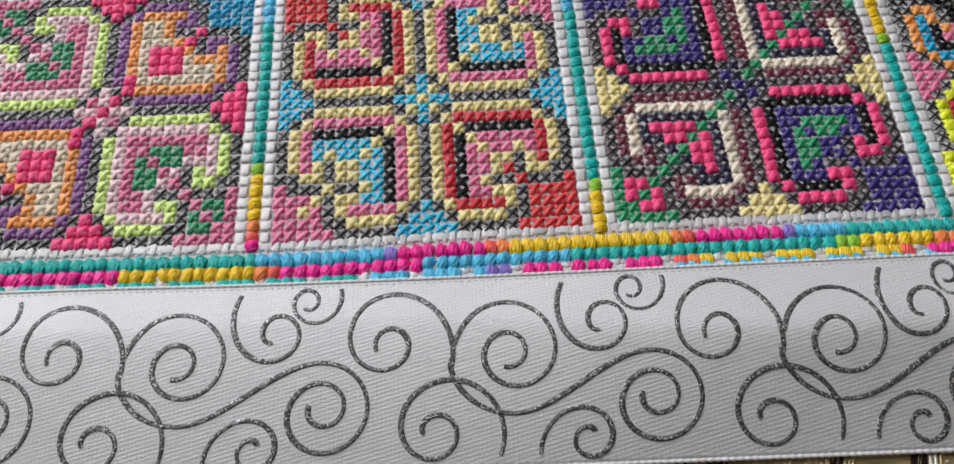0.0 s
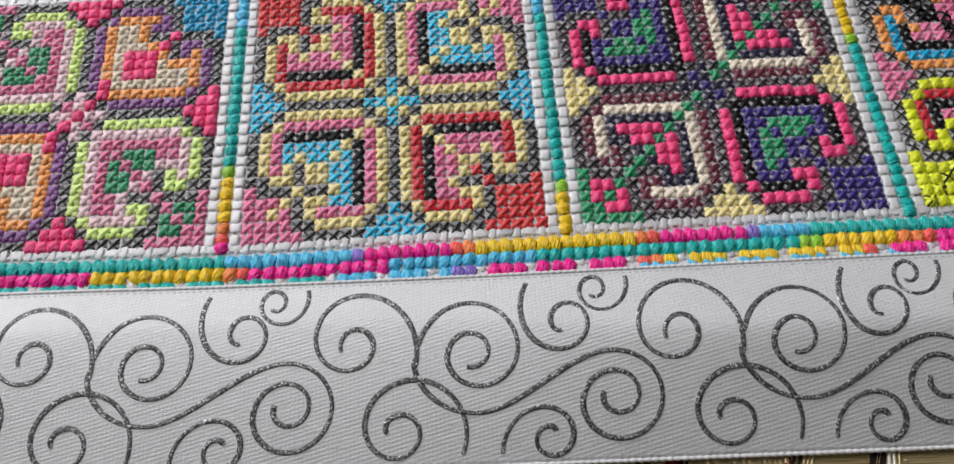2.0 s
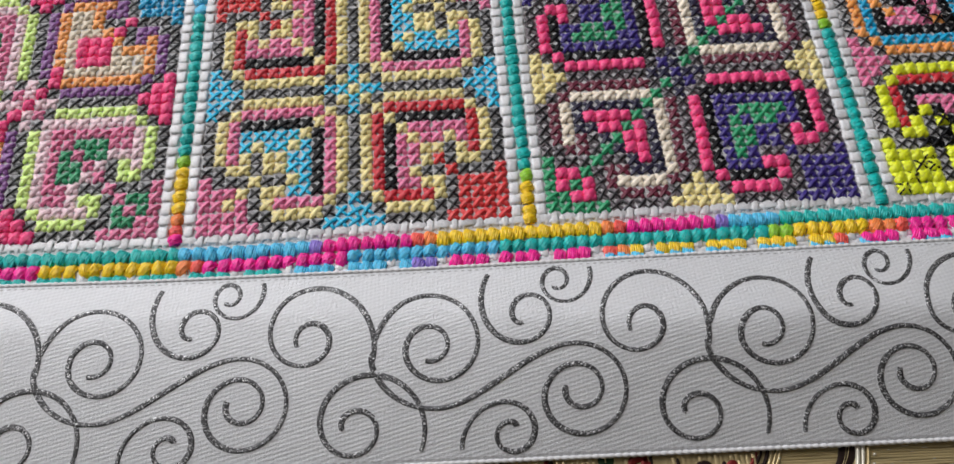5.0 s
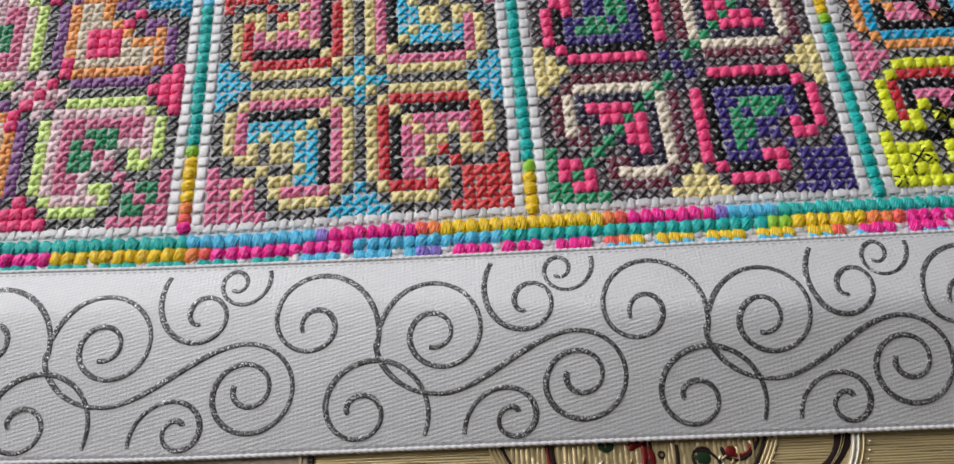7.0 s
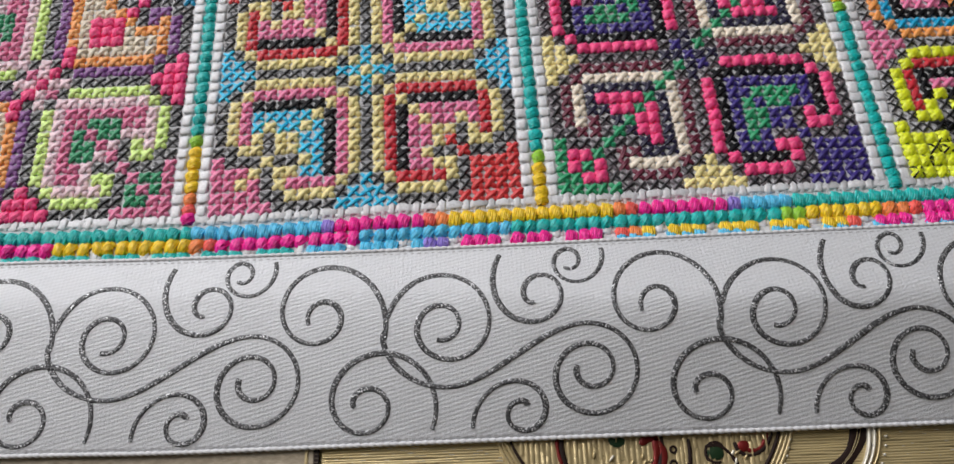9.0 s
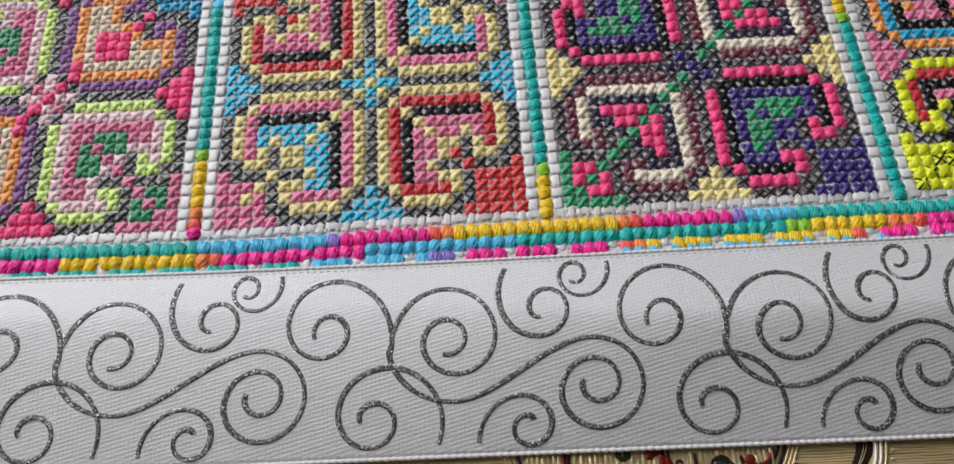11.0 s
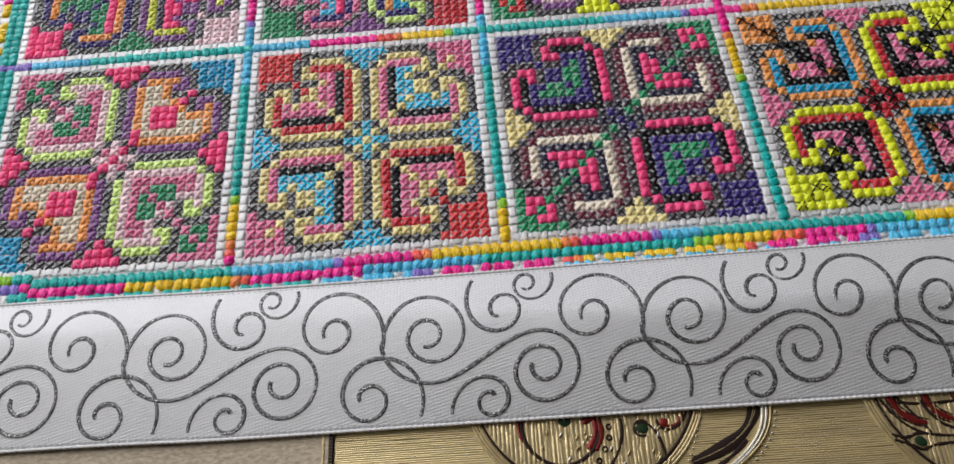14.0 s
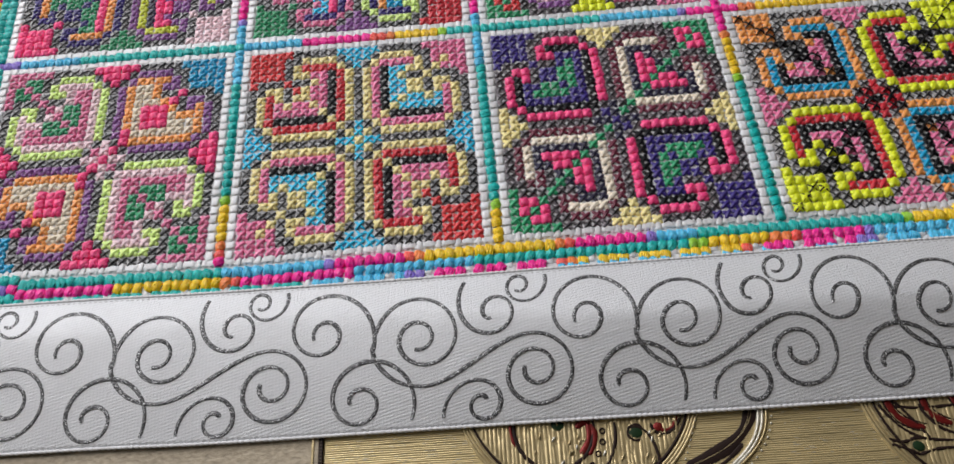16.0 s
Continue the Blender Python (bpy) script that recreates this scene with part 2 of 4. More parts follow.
def room():
    x0, x1, y0, y1, z1 = -0.88, 2.4, -2.4, 0.76, 1.75
    w = 0.12
    tagged(new("floor", box_mesh("floor", (x1 - x0, y1 - y0, w), FLOORING, ((x0 + x1) / 2, (y0 + y1) / 2, FLOOR_Z - w / 2))), "brown wooden floor of a plain room", "floor", kind="structure")
    tagged(new("ceiling", box_mesh("ceiling", (x1 - x0, y1 - y0, w), WALL, ((x0 + x1) / 2, (y0 + y1) / 2, z1 + w / 2))), "plain white painted ceiling of the room", "ceiling", kind="structure")
    h, zc = z1 - FLOOR_Z, (z1 + FLOOR_Z) / 2
    for nm, size, at in (("wall_west", (w, y1 - y0, h), (x0 - w / 2, (y0 + y1) / 2, zc)), ("wall_south", (x1 - x0, w, h), ((x0 + x1) / 2, y0 - w / 2, zc)),
                         ("wall_east", (w, y1 - y0, h), (x1 + w / 2, (y0 + y1) / 2, zc))):
        tagged(new(nm, box_mesh(nm, size, WALL, at)), "plain white painted wall of the room", "wall", kind="structure")
    # the north wall has the window's opening
    wx0, wx1, wz0, wz1 = -0.80, 0.06, 0.04, 0.90

    def frame_of(name, rects, yc, depth):
        bm = bmesh.new()
        for xa, xb, za, zb in rects:
            bmesh.ops.create_cube(bm, size=1.0, matrix=Matrix.Translation(((xa + xb) / 2, yc, (za + zb) / 2)) @ Matrix.Diagonal((xb - xa, depth, zb - za, 1)))
        me = bpy.data.meshes.new(name)
        bm.to_mesh(me)
        bm.free()
        me.materials.append(WALL)
        return me

    me = frame_of("wall_north", ((x0, wx0, FLOOR_Z, z1), (wx1, x1, FLOOR_Z, z1), (wx0, wx1, FLOOR_Z, wz0), (wx0, wx1, wz1, z1)), y1 + w / 2, w)
    tagged(new("wall_north", me), "plain white painted wall with a window opening", "wall", kind="structure")
    win = tagged(new("window_1"), "white framed window that lets in daylight", "window", kind="structure")
    e = 0.05
    part("window_frame", frame_of("window_frame", ((wx0, wx0 + e, wz0, wz1), (wx1 - e, wx1, wz0, wz1), (wx0 + e, wx1 - e, wz0, wz0 + e), (wx0 + e, wx1 - e, wz1 - e, wz1)), y1 + 0.06, 0.06), win)


room()


def table():
    t = tagged(new("table"), "brown wooden table under the patterned cover", "table")
    part("tabletop", box_mesh("tabletop", (0.80, 0.66, 0.03), WOOD, (0.08, 0.0, TOP - 0.0041 - 0.015), 0.003), t)
    for x in (-0.28, 0.44):
        for y in (-0.3, 0.3):
            part("leg", box_mesh("leg", (0.05, 0.05, -FLOOR_Z - 0.0363), WOOD, (x, y, (FLOOR_Z + TOP - 0.0347) / 2), 0.003), t)


table()


# ---- curves drawn as raised lines ----
def spiral(cx, cy, r0, r1, a0, sweep, k, dx=0.0, dy=0.0, n=110):
    """A curl that winds in from r0 to r1 while its centre drifts by dx, dy."""
    u = np.linspace(0, 1, n)
    r = r1 + (r0 - r1) * (1 - u) ** k
    a = a0 + sweep * u
    return np.c_[cx + dx * u + r * np.cos(a), cy + dy * u + r * np.sin(a)]


def bezier(p, n=40):
    u = np.linspace(0, 1, n)[:, None]
    p = [np.array(q, float) for q in p]
    return (1 - u) ** 3 * p[0] + 3 * u * (1 - u) ** 2 * p[1] + 3 * u * u * (1 - u) * p[2] + u ** 3 * p[3]


def line_mesh(name, path, width, height, z_of, material, taper=0.35, swell=0.25, phase=0.0):
    """A raised printed line along a path (metres): rounded cap profile, width swelling along it."""
    d = np.gradient(path, axis=0)
    d /= np.linalg.norm(d, axis=1)[:, None] + 1e-12
    nrm = np.c_[-d[:, 1], d[:, 0]]
    u = np.linspace(0, 1, len(path))
    w = width * (1 + swell * np.sin(u * 11 + phase))
    ends = np.clip(np.minimum(u, 1 - u) * 30, 0, 1)
    w = w * (taper + (1 - taper) * np.sqrt(ends)) / 2
    verts, faces = [], []
    prof = ((-1.0, -0.15), (-0.8, 0.75), (-0.35, 1.0), (0.35, 1.0), (0.8, 0.75), (1.0, -0.15))
    for i, q in enumerate(path):
        zb = z_of(q[0], q[1])
        for s, t in prof:
            verts.append((q[0] + nrm[i, 0] * w[i] * s, q[1] + nrm[i, 1] * w[i] * s, zb + height * t))
    k = len(prof)
    for i in range(len(path) - 1):
        for j in range(k - 1):
            faces.append((i * k + j, i * k + j + 1, (i + 1) * k + j + 1, (i + 1) * k + j))
    faces.append(tuple(range(k)))
    faces.append(tuple(range((len(path) - 1) * k, len(path) * k))[::-1])
    return mesh_of(name, verts, faces, material)


# ---- the ribbon ----
RIB_X0, RIB_X1 = -0.075, 0.205


def rib_top(x):
    return -0.00692 + 0.0005 / (1 + math.exp(-(x - 0.06) * 80)) + 0.00018 * math.sin(x * 38 + 0.6) + 0.00062 / (1 + math.exp((x + 0.014) * 160)) - 0.0004 * math.exp(-((x - 0.045) / 0.045) ** 2)


def rib_bottom(x):
    return -0.03760 + 0.0003 / (1 + math.exp(-(x - 0.075) * 60)) + 0.00012 * math.sin(x * 45) + 0.0007 / (1 + math.exp((x + 0.010) * 160))


def rib_z(x, y):
    """The ribbon rests on the embroidery's edge, bulges along a soft fold and falls to the table cover."""
    right = 1 / (1 + math.exp(-(x - 0.052) * 85))
    left = 1 / (1 + math.exp((x + 0.012) * 90))
    fold = -0.0145 - 0.004 * right
    top, low = rib_top(x), rib_bottom(x)
    rest, crest = 0.0007, 0.0022 + 0.0021 * right + 0.0007 * left
    d = (y - fold) / (top - fold) if y > fold else (fold - y) / (fold - low)
    soft = math.sqrt(d * d + 0.012) - 0.11
    if y > fold:
        z = crest - (crest - rest) * soft
    else:
        z = crest - (crest + 0.0012) * max(0.0, soft) ** (1.0 + 0.5 * (1 - right) * (1 - left))
    return z + 0.00010 * math.sin(x * 61 + y * 90)


def ribbon():
    nx, ny = 420, 36
    verts, faces = [], []
    for i in range(nx + 1):
        x = RIB_X0 + (RIB_X1 - RIB_X0) * i / nx
        a, b = rib_bottom(x), rib_top(x)
        for j in range(ny + 1):
            y = a + (b - a) * j / ny
            verts.append((x, y, rib_z(x, y)))
    k = ny + 1
    for i in range(nx):
        for j in range(ny):
            faces.append((i * k + j, (i + 1) * k + j, (i + 1) * k + j + 1, i * k + j + 1))
    ob = new("satin_ribbon", mesh_of("satin_ribbon", verts, faces, SATIN))
    tagged(ob, "white satin ribbon with silver glitter scrolls laid along the embroidery", "ribbon")
    so = ob.modifiers.new("thickness", "SOLIDIFY")
    so.thickness, so.offset = 0.00022, -1.0

    # woven edges: a small cord with picot bumps, and a row of needle-hole dashes beside it
    def edge(curve, inward, label):
        n, sides = 1300, 6
        v, f = [], []
        for i in range(n + 1):
            x = RIB_X0 + (RIB_X1 - RIB_X0) * i / n
            y = curve(x)
            r = 0.00020 + 0.00013 * abs(math.sin(x * math.pi / 0.00112))
            zc = rib_z(x, y) + 0.00002
            for s in range(sides):
                a = 2 * math.pi * s / sides
                v.append((x, y + r * 1.15 * math.cos(a), zc + r * math.sin(a)))
        for i in range(n):
            for s in range(sides):
                f.append((i * sides + s, (i + 1) * sides + s, (i + 1) * sides + (s + 1) % sides, i * sides + (s + 1) % sides))
        part("selvedge", mesh_of("selvedge", v, f, EDGE_WHITE), ob, label)
        # no real holes: thin grey slips carry the needle holes' shade as colour
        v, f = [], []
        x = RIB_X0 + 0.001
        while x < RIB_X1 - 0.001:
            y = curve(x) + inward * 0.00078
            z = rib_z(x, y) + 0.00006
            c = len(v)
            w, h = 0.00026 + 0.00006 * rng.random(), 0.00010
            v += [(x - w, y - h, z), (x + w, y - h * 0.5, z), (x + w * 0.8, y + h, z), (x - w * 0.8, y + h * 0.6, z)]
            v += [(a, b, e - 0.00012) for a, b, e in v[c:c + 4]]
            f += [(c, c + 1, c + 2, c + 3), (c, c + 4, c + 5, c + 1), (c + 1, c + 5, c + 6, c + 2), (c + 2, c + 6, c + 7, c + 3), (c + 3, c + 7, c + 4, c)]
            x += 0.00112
        return mesh_of("needle_hole_dashes", v, f, HOLE_SHADE, False)

    part("needle_hole_dashes", edge(rib_bottom, 1, "raised white corded edge"), ob, "row of tiny grey dashes painted as shaded needle holes", "stuff")
    part("needle_hole_dashes", edge(rib_top, -1, "raised white corded edge"), ob, "row of tiny grey dashes painted as shaded needle holes", "stuff")

    # scrolls: seven curls a repeat, in millimetres
    curls = (
        (22.91, -17.70, 11.54, 2.48, -0.373, 10.186, 2.461, 1.20, -0.43),
        (43.60, -20.05, 9.68, 2.31, 2.974, -11.095, 1.715, -1.20, 0.04),
        (13.54, -28.70, 8.20, 2.02, 1.696, -11.345, 1.211, 0.05, 1.04),
        (32.72, -31.39, 9.43, 0.89, -0.508, 10.664, 1.279, -2.62, -0.31),
        (6.11, -14.12, 8.37, 1.14, 2.460, 9.028, 1.899, -1.46, -1.80),
        (11.80, -10.16, 4.44, 0.30, 0.411, -8.987, 0.919, -1.54, -0.93),
        (2.97, -34.63, 6.96, 1.09, -2.928, -9.425, 1.794, 0.24, 1.36))
    stem = (((33.6, -20.6), (32.6, -22.5), (35.8, -29.7), (43.1, -29.6)), ((43.1, -29.6), (49.4, -29.9), (57.0, -20.0), (64.2, -20.2)))
    def placed(path, rep):
        """A curl of the first repeat, moved to another one; the ribbon is stretched a little unevenly."""
        at, stretch = (rep * 51.3 + 0.5, 0.06) if rep > 0 else (rep * 52.4, 0.04)
        x = path[:, 0] + at + rep * stretch * (path[:, 1] + 20)
        x = x - 0.048 * np.maximum(0.0, x - 103.0)
        path = np.c_[x, path[:, 1] + (0.000036 * x * x if rep > 0 else 0.0)] / 1000
        low = np.array([0.0012 - rib_z(*q) for q in path])[:, None]
        return path + low * (path - (0.055, -0.065)) / 0.13

    for rep in range(-2, 4):
        for i, q in enumerate(curls + (stem,)):
            if i == 7:
                path = placed(np.concatenate((bezier(q[0]), bezier(q[1])[1:])), rep)
                gap = placed(spiral(*curls[2])[:2], rep + 1)[1] - path[-1]
                path = path + gap * np.linspace(0, 1, len(path))[:, None] ** 2
            else:
                path = placed(spiral(*q), rep)
            keep = (path[:, 0] > RIB_X0 + 0.001) & (path[:, 0] < RIB_X1 - 0.001)
            if keep.sum() < 12:
                continue
            if not keep.all():
                runs = np.split(np.where(keep)[0], np.where(np.diff(np.where(keep)[0]) > 1)[0] + 1)
                path = path[max(runs, key=len)]
            width = 0.00088 if i != 5 else 0.00078
            part("scroll", line_mesh("scroll", path, width, 0.00013, rib_z, GLITTER, 0.85, 0.16, i * 1.7), ob)


EDGE_WHITE = plain_material("white_edge_cord", (.70, .695, .71), 0.8, 0.0, 900.0)
# grey that paints the shade inside the needle holes
HOLE_SHADE = plain_material("grey_needle_hole_shade", (.46, .455, .47), 0.8)
ribbon()


# ---- the patterned cover on the table ----
def flat_z(x, y):
    return TOP


def patch(name, x0, x1, y0, y1, z0, z1, material):
    return box_mesh(name, (x1 - x0, y1 - y0, z1 - z0), material, ((x0 + x1) / 2, (y0 + y1) / 2, (z0 + z1) / 2))


def ribs_mesh(name, x0, x1, y0, y1, pitch, height, material, z=TOP, holes=()):
    """Embossed parallel ribs along x; where a round medallion lies they stop."""
    v, f = [], []
    n = int((y1 - y0) / pitch)
    for i in range(n):
        yc = y0 + (i + 0.5) * pitch
        spans = [(x0, x1)]
        for cx, cy, r in holes:
            if abs(yc - cy) < r:
                h = math.sqrt(r * r - (yc - cy) ** 2)
                cut = []
                for a, b in spans:
                    if cx - h > a:
                        cut.append((a, min(b, cx - h)))
                    if cx + h < b:
                        cut.append((max(a, cx + h), b))
                spans = [s for s in cut if s[1] - s[0] > 0.0005]
        for a, b in spans:
            m = max(2, int((b - a) / 0.004))
            wob = rng.normal(0, 0.00004, m + 1)
            hh = height * (1 + rng.normal(0, 0.18, m + 1))
            c = len(v)
            for j in range(m + 1):
                x = a + (b - a) * j / m
                for t, k in ((-0.5, 0.0), (-0.25, 0.75), (0.0, 1.0), (0.25, 0.75), (0.5, 0.0)):
                    v.append((x, yc + wob[j] + t * pitch * 0.96, z + hh[j] * k))
            for j in range(m):
                for s in range(4):
                    f.append((c + j * 5 + s, c + (j + 1) * 5 + s, c + (j + 1) * 5 + s + 1, c + j * 5 + s + 1))
    return mesh_of(name, v, f, material)


def disc(name, cx, cy, r, z, height, material, n=24, stretch=1.0, turn=0.0):
    v = [(cx, cy, z + height)]
    f = []
    for ring, (s, h) in enumerate(((0.7, 1.0), (1.0, 0.0))):
        for i in range(n):
            a = 2 * math.pi * i / n
            px, py = r * s * math.cos(a) * stretch, r * s * math.sin(a)
            v.append((cx + px * math.cos(turn) - py * math.sin(turn), cy + px * math.sin(turn) + py * math.cos(turn), z + height * h))
    for i in range(n):
        j = (i + 1) % n
        f += [(0, 1 + i, 1 + j), (1 + i, 1 + n + i, 1 + n + j, 1 + j)]
    return mesh_of(name, v, f, material)


def medallion(cover, cx, cy, r, label):
    """A round embossed medallion: pale foil ground with upright flutes and a fluted rim."""
    m = part("medallion", disc("medallion", cx, cy, r, TOP, 0.00012, FOIL_PALE, 72), cover, label)
    # upright flutes over the ground
    v, f = [], []
    pitch = 0.00078
    x = cx - r * 0.88
    while x < cx + r * 0.88:
        h = math.sqrt(max(0.0, (r * 0.9) ** 2 - (x - cx) ** 2))
        y = cy - h
        while y < cy + h:
            ln = min(0.004 + 0.008 * rng.random(), cy + h - y)
            c, lean = len(v), rng.normal(0, 0.00022)
            hh = 0.00024 * (1 + rng.normal(0, 0.3))
            for t, (yy, e) in enumerate(((y, 0.2), (y + ln * 0.15, 1.0), (y + ln * 0.85, 1.0), (y + ln, 0.2))):
                for s, k in ((-0.48, 0.0), (0.0, 1.0), (0.48, 0.0)):
                    v.append((x + lean * t / 3 + s * pitch, yy, TOP + 0.0001 + hh * k * e))
            for t in range(3):
                for s in range(2):
                    f.append((c + t * 3 + s, c + t * 3 + s + 1, c + (t + 1) * 3 + s + 1, c + (t + 1) * 3 + s))
            y += ln + 0.0001
        x += pitch
    part("fluting", mesh_of("fluting", v, f, FOIL_PALE), m, "fine upright embossed flutes", "stuff")
    for k, (rr, w) in enumerate(((1.0, 0.0006), (0.978, 0.0006), (0.953, 0.0006))):
        part("rim_ridge", line_mesh("rim_ridge", spiral(cx, cy, r * rr, r * rr, 0.3, 6.283, 1.0, n=160), w, 0.00032, flat_z, FOIL_PALE, 1.0, 0.1), m)
    part("rim_line", line_mesh("rim_line", spiral(cx, cy, r * 0.925, r * 0.925, 0.3, 6.283, 1.0, n=160), 0.00055, 0.00042, flat_z, PRINT_DARK, 1.0, 0.35), m, "dark brown printed outline")
    return m


def cover():
    c = new("table_cover", patch("table_cover", -0.315, 0.475, -0.31, 0.31, TOP - 0.004, TOP - 0.0005, FOIL))
    tagged(c, "embossed gold foil table cover with beige leatherette and medallions", "tablecloth")
    seam = 0.0230
    part("leatherette_panel", box_mesh("leatherette_panel", (0.335, 0.60, 0.0006), LEATHER, (seam - 0.1675, 0.0, TOP - 0.0002), 0.0001), c, "beige grained leatherette")
    part("seam_piping", box_mesh("seam_piping", (0.0005, 0.60, 0.0006), FOIL_PALE, (seam - 0.0011, 0.0, TOP), 0.0001), c, "thin pale raised seam")
    part("seam_groove", box_mesh("seam_groove", (0.0008, 0.60, 0.0006), PRINT_DARK, (seam + 0.0004, 0.0, TOP - 0.00005), 0.0001), c, "dark ladder seam")
    v, f = [], []
    for i in range(300):
        y = -0.06 + i * 0.0006
        b = len(v)
        for dx in (-0.00032, 0.00032):
            for dy in (-0.00008, 0.00008):
                v.append((seam + 0.0004 + dx, y + dy, TOP + 0.00032))
        f.append((b, b + 2, b + 3, b + 1))
    part("seam_stitching", mesh_of("seam_stitching", v, f, SEAM_BROWN, False), c, "", "stuff")
    m1, m2 = (0.0723, -0.0292, 0.0234), (0.1508, -0.0325, 0.0268)
    part("foil_ribbing", ribs_mesh("foil_ribbing", 0.0242, 0.30, -0.12, 0.02, 0.00040, 0.00010, FOIL, TOP - 0.0001, (m1, m2)), c, "gold foil embossed in fine ribs", "stuff")
    # loose bright flecks along the first stretch of ribs
    v, f = [], []
    for _ in range(900):
        x = rng.uniform(0.025, 0.052) if rng.random() < 0.75 else rng.uniform(0.108, 0.128)
        y = -0.03 - 0.00040 * rng.integers(0, 95) + rng.normal(0, 0.00006)
        ln, w, b = rng.uniform(0.0002, 0.0011), rng.uniform(0.00003, 0.00007), len(v)
        zz = TOP + 0.00022
        v += [(x, y - w, zz), (x + ln, y - w, zz), (x + ln, y + w, zz + 0.00005), (x, y + w, zz + 0.00005)]
        f.append((b, b + 1, b + 2, b + 3))
    part("foil_sparkle", mesh_of("foil_sparkle", v, f, FLECK, False), c, "bright silver flecks in the foil", "stuff")

    a = medallion(c, *m1, "pale gold medallion with red and green printed swirls")
    mm = lambda pts: np.array(pts) / 1000

    def stroke(name, path, w, mat, par, h=0.00039, lab="", taper=0.4):
        return part(name, line_mesh(name, path, w, h, flat_z, mat, taper, 0.2), par, lab)

    stroke("swirl", spiral(67.5, -38.8, 7.6, 7.2, 2.9, 3.9, 1.0) / 1000, 0.0008, PRINT_DARK, a, lab="dark brown printed swirl")
    stroke("swirl_fill", spiral(67.5, -38.8, 6.6, 6.3, 5.45, 1.15, 1.0) / 1000, 0.0012, PRINT_RED, a, 0.0004, "red foil printed crescent")
    stroke("swirl_fill", spiral(67.5, -38.8, 8.3, 8.0, 2.95, 0.55, 1.0) / 1000, 0.0006, PRINT_RED, a, 0.0004, "red foil printed crescent")
    stroke("red_hook", bezier(mm(((71.6, -38.9), (73.2, -36.4), (76.8, -39.2), (73.4, -43.9)))), 0.0012, PRINT_RED, a, 0.0004, "red foil printed hook")
    part("green_bud", disc("green_bud", 0.0682, -0.0381, 0.0010, TOP + 0.00025, 0.00012, PRINT_GREEN, 20, 1.3, 0.1), a, "dark green printed bud")
    for x, y in ((76.3, -39.7), (76.1, -41.7), (75.1, -43.8), (73.8, -45.8)):
        part("dot_ring", line_mesh("dot_ring", spiral(x, y, 0.45, 0.45, 0, 6.283, 1.0, n=20) / 1000, 0.00035, 0.00045, flat_z, PRINT_DARK, 1.0, 0.0), a)
    stroke("vine", spiral(67.5, -38.8, 11.6, 11.2, -0.95, 1.0, 1.0) / 1000, 0.0007, PRINT_DARK, a)
    part("leaf", disc("leaf", 0.0824, -0.0404, 0.0010, TOP + 0.00028, 0.00012, PRINT_GREEN, 20, 1.25, -0.1), a, "dark green printed leaf")
    stroke("vine", bezier(mm(((81.0, -39.6), (83.9, -38.4), (86.0, -41.3), (86.1, -46.8)))), 0.0006, PRINT_DARK, a)
    stroke("vine", spiral(82.4, -40.4, 1.5, 1.4, 0.6, 4.6, 1.0, n=40) / 1000, 0.0005, PRINT_DARK, a)
    part("red_bud", disc("red_bud", 0.0866, -0.0396, 0.0008, TOP + 0.00028, 0.00012, PRINT_RED, 20, 1.15, 0.5), a, "red foil printed drop")
    stroke("vine", bezier(mm(((85.4, -38.9), (85.6, -41.9), (89.6, -41.6), (91.2, -37.6)))), 0.00065, PRINT_DARK, a)
    stroke("red_tail", bezier(mm(((87.1, -40.1), (88.6, -40.7), (89.8, -39.7), (90.4, -37.8)))), 0.0007, PRINT_RED, a, 0.00035)
    for _ in range(26):
        x, y = rng.uniform(0.062, 0.087), rng.uniform(-0.048, -0.040)
        part("crinkle", disc("crinkle", x, y, 0.00022, TOP + 0.0001, 0.0004, FLECK if rng.random() < 0.3 else FOIL_PALE, 8, rng.uniform(2.0, 5.0), rng.uniform(0.6, 1.4)), a)
    # the dark ribbon-like band between the medallions, with bright ridges beside it
    band = bezier(mm(((104.6, -34.5), (104.3, -41.5), (99.5, -44.5), (90.5, -47.2))), 60)
    stroke("dark_band", band, 0.0023, PRINT_DARK, c, 0.00012, "dark brown printed band", 0.15)
    stroke("dark_band", bezier(mm(((101.5, -43.6), (98.5, -46.5), (96.5, -47.5), (93.5, -49.0)))), 0.0008, PRINT_DARK, c, 0.00012, "dark brown printed band", 0.15)
    for off in (-0.3, 0.2):
        stroke("gold_streak", band[6:] + (off / 1000, off / 2000), 0.00008, FOIL, c, 0.00018, "thin gold line in the dark band")
    for off, w in ((0.0, 0.00055), (0.75, 0.0005), (1.5, 0.00045)):
        stroke("bright_ridge", bezier(mm(((105.4 + off, -34.5), (106.2 + off, -42.0), (102.0 + off, -46.0), (93.5 + off, -50.5)))), w, FLECK if off < 1 else FOIL_PALE, c, 0.0005, "bright raised foil ridge")
    for k in range(14):
        q = bezier(mm(((107.9, -34.5), (108.6, -42.0), (104.4, -46.5), (96.5, -51.5))), 15)[k]
        part("foil_bead", disc("foil_bead", q[0], q[1], 0.00022, TOP, 0.0004, FLECK, 8), c)
        q = bezier(mm(((95.4, -34.0), (93.3, -40.0), (91.5, -45.0), (88.2, -50.0))), 15)[k]
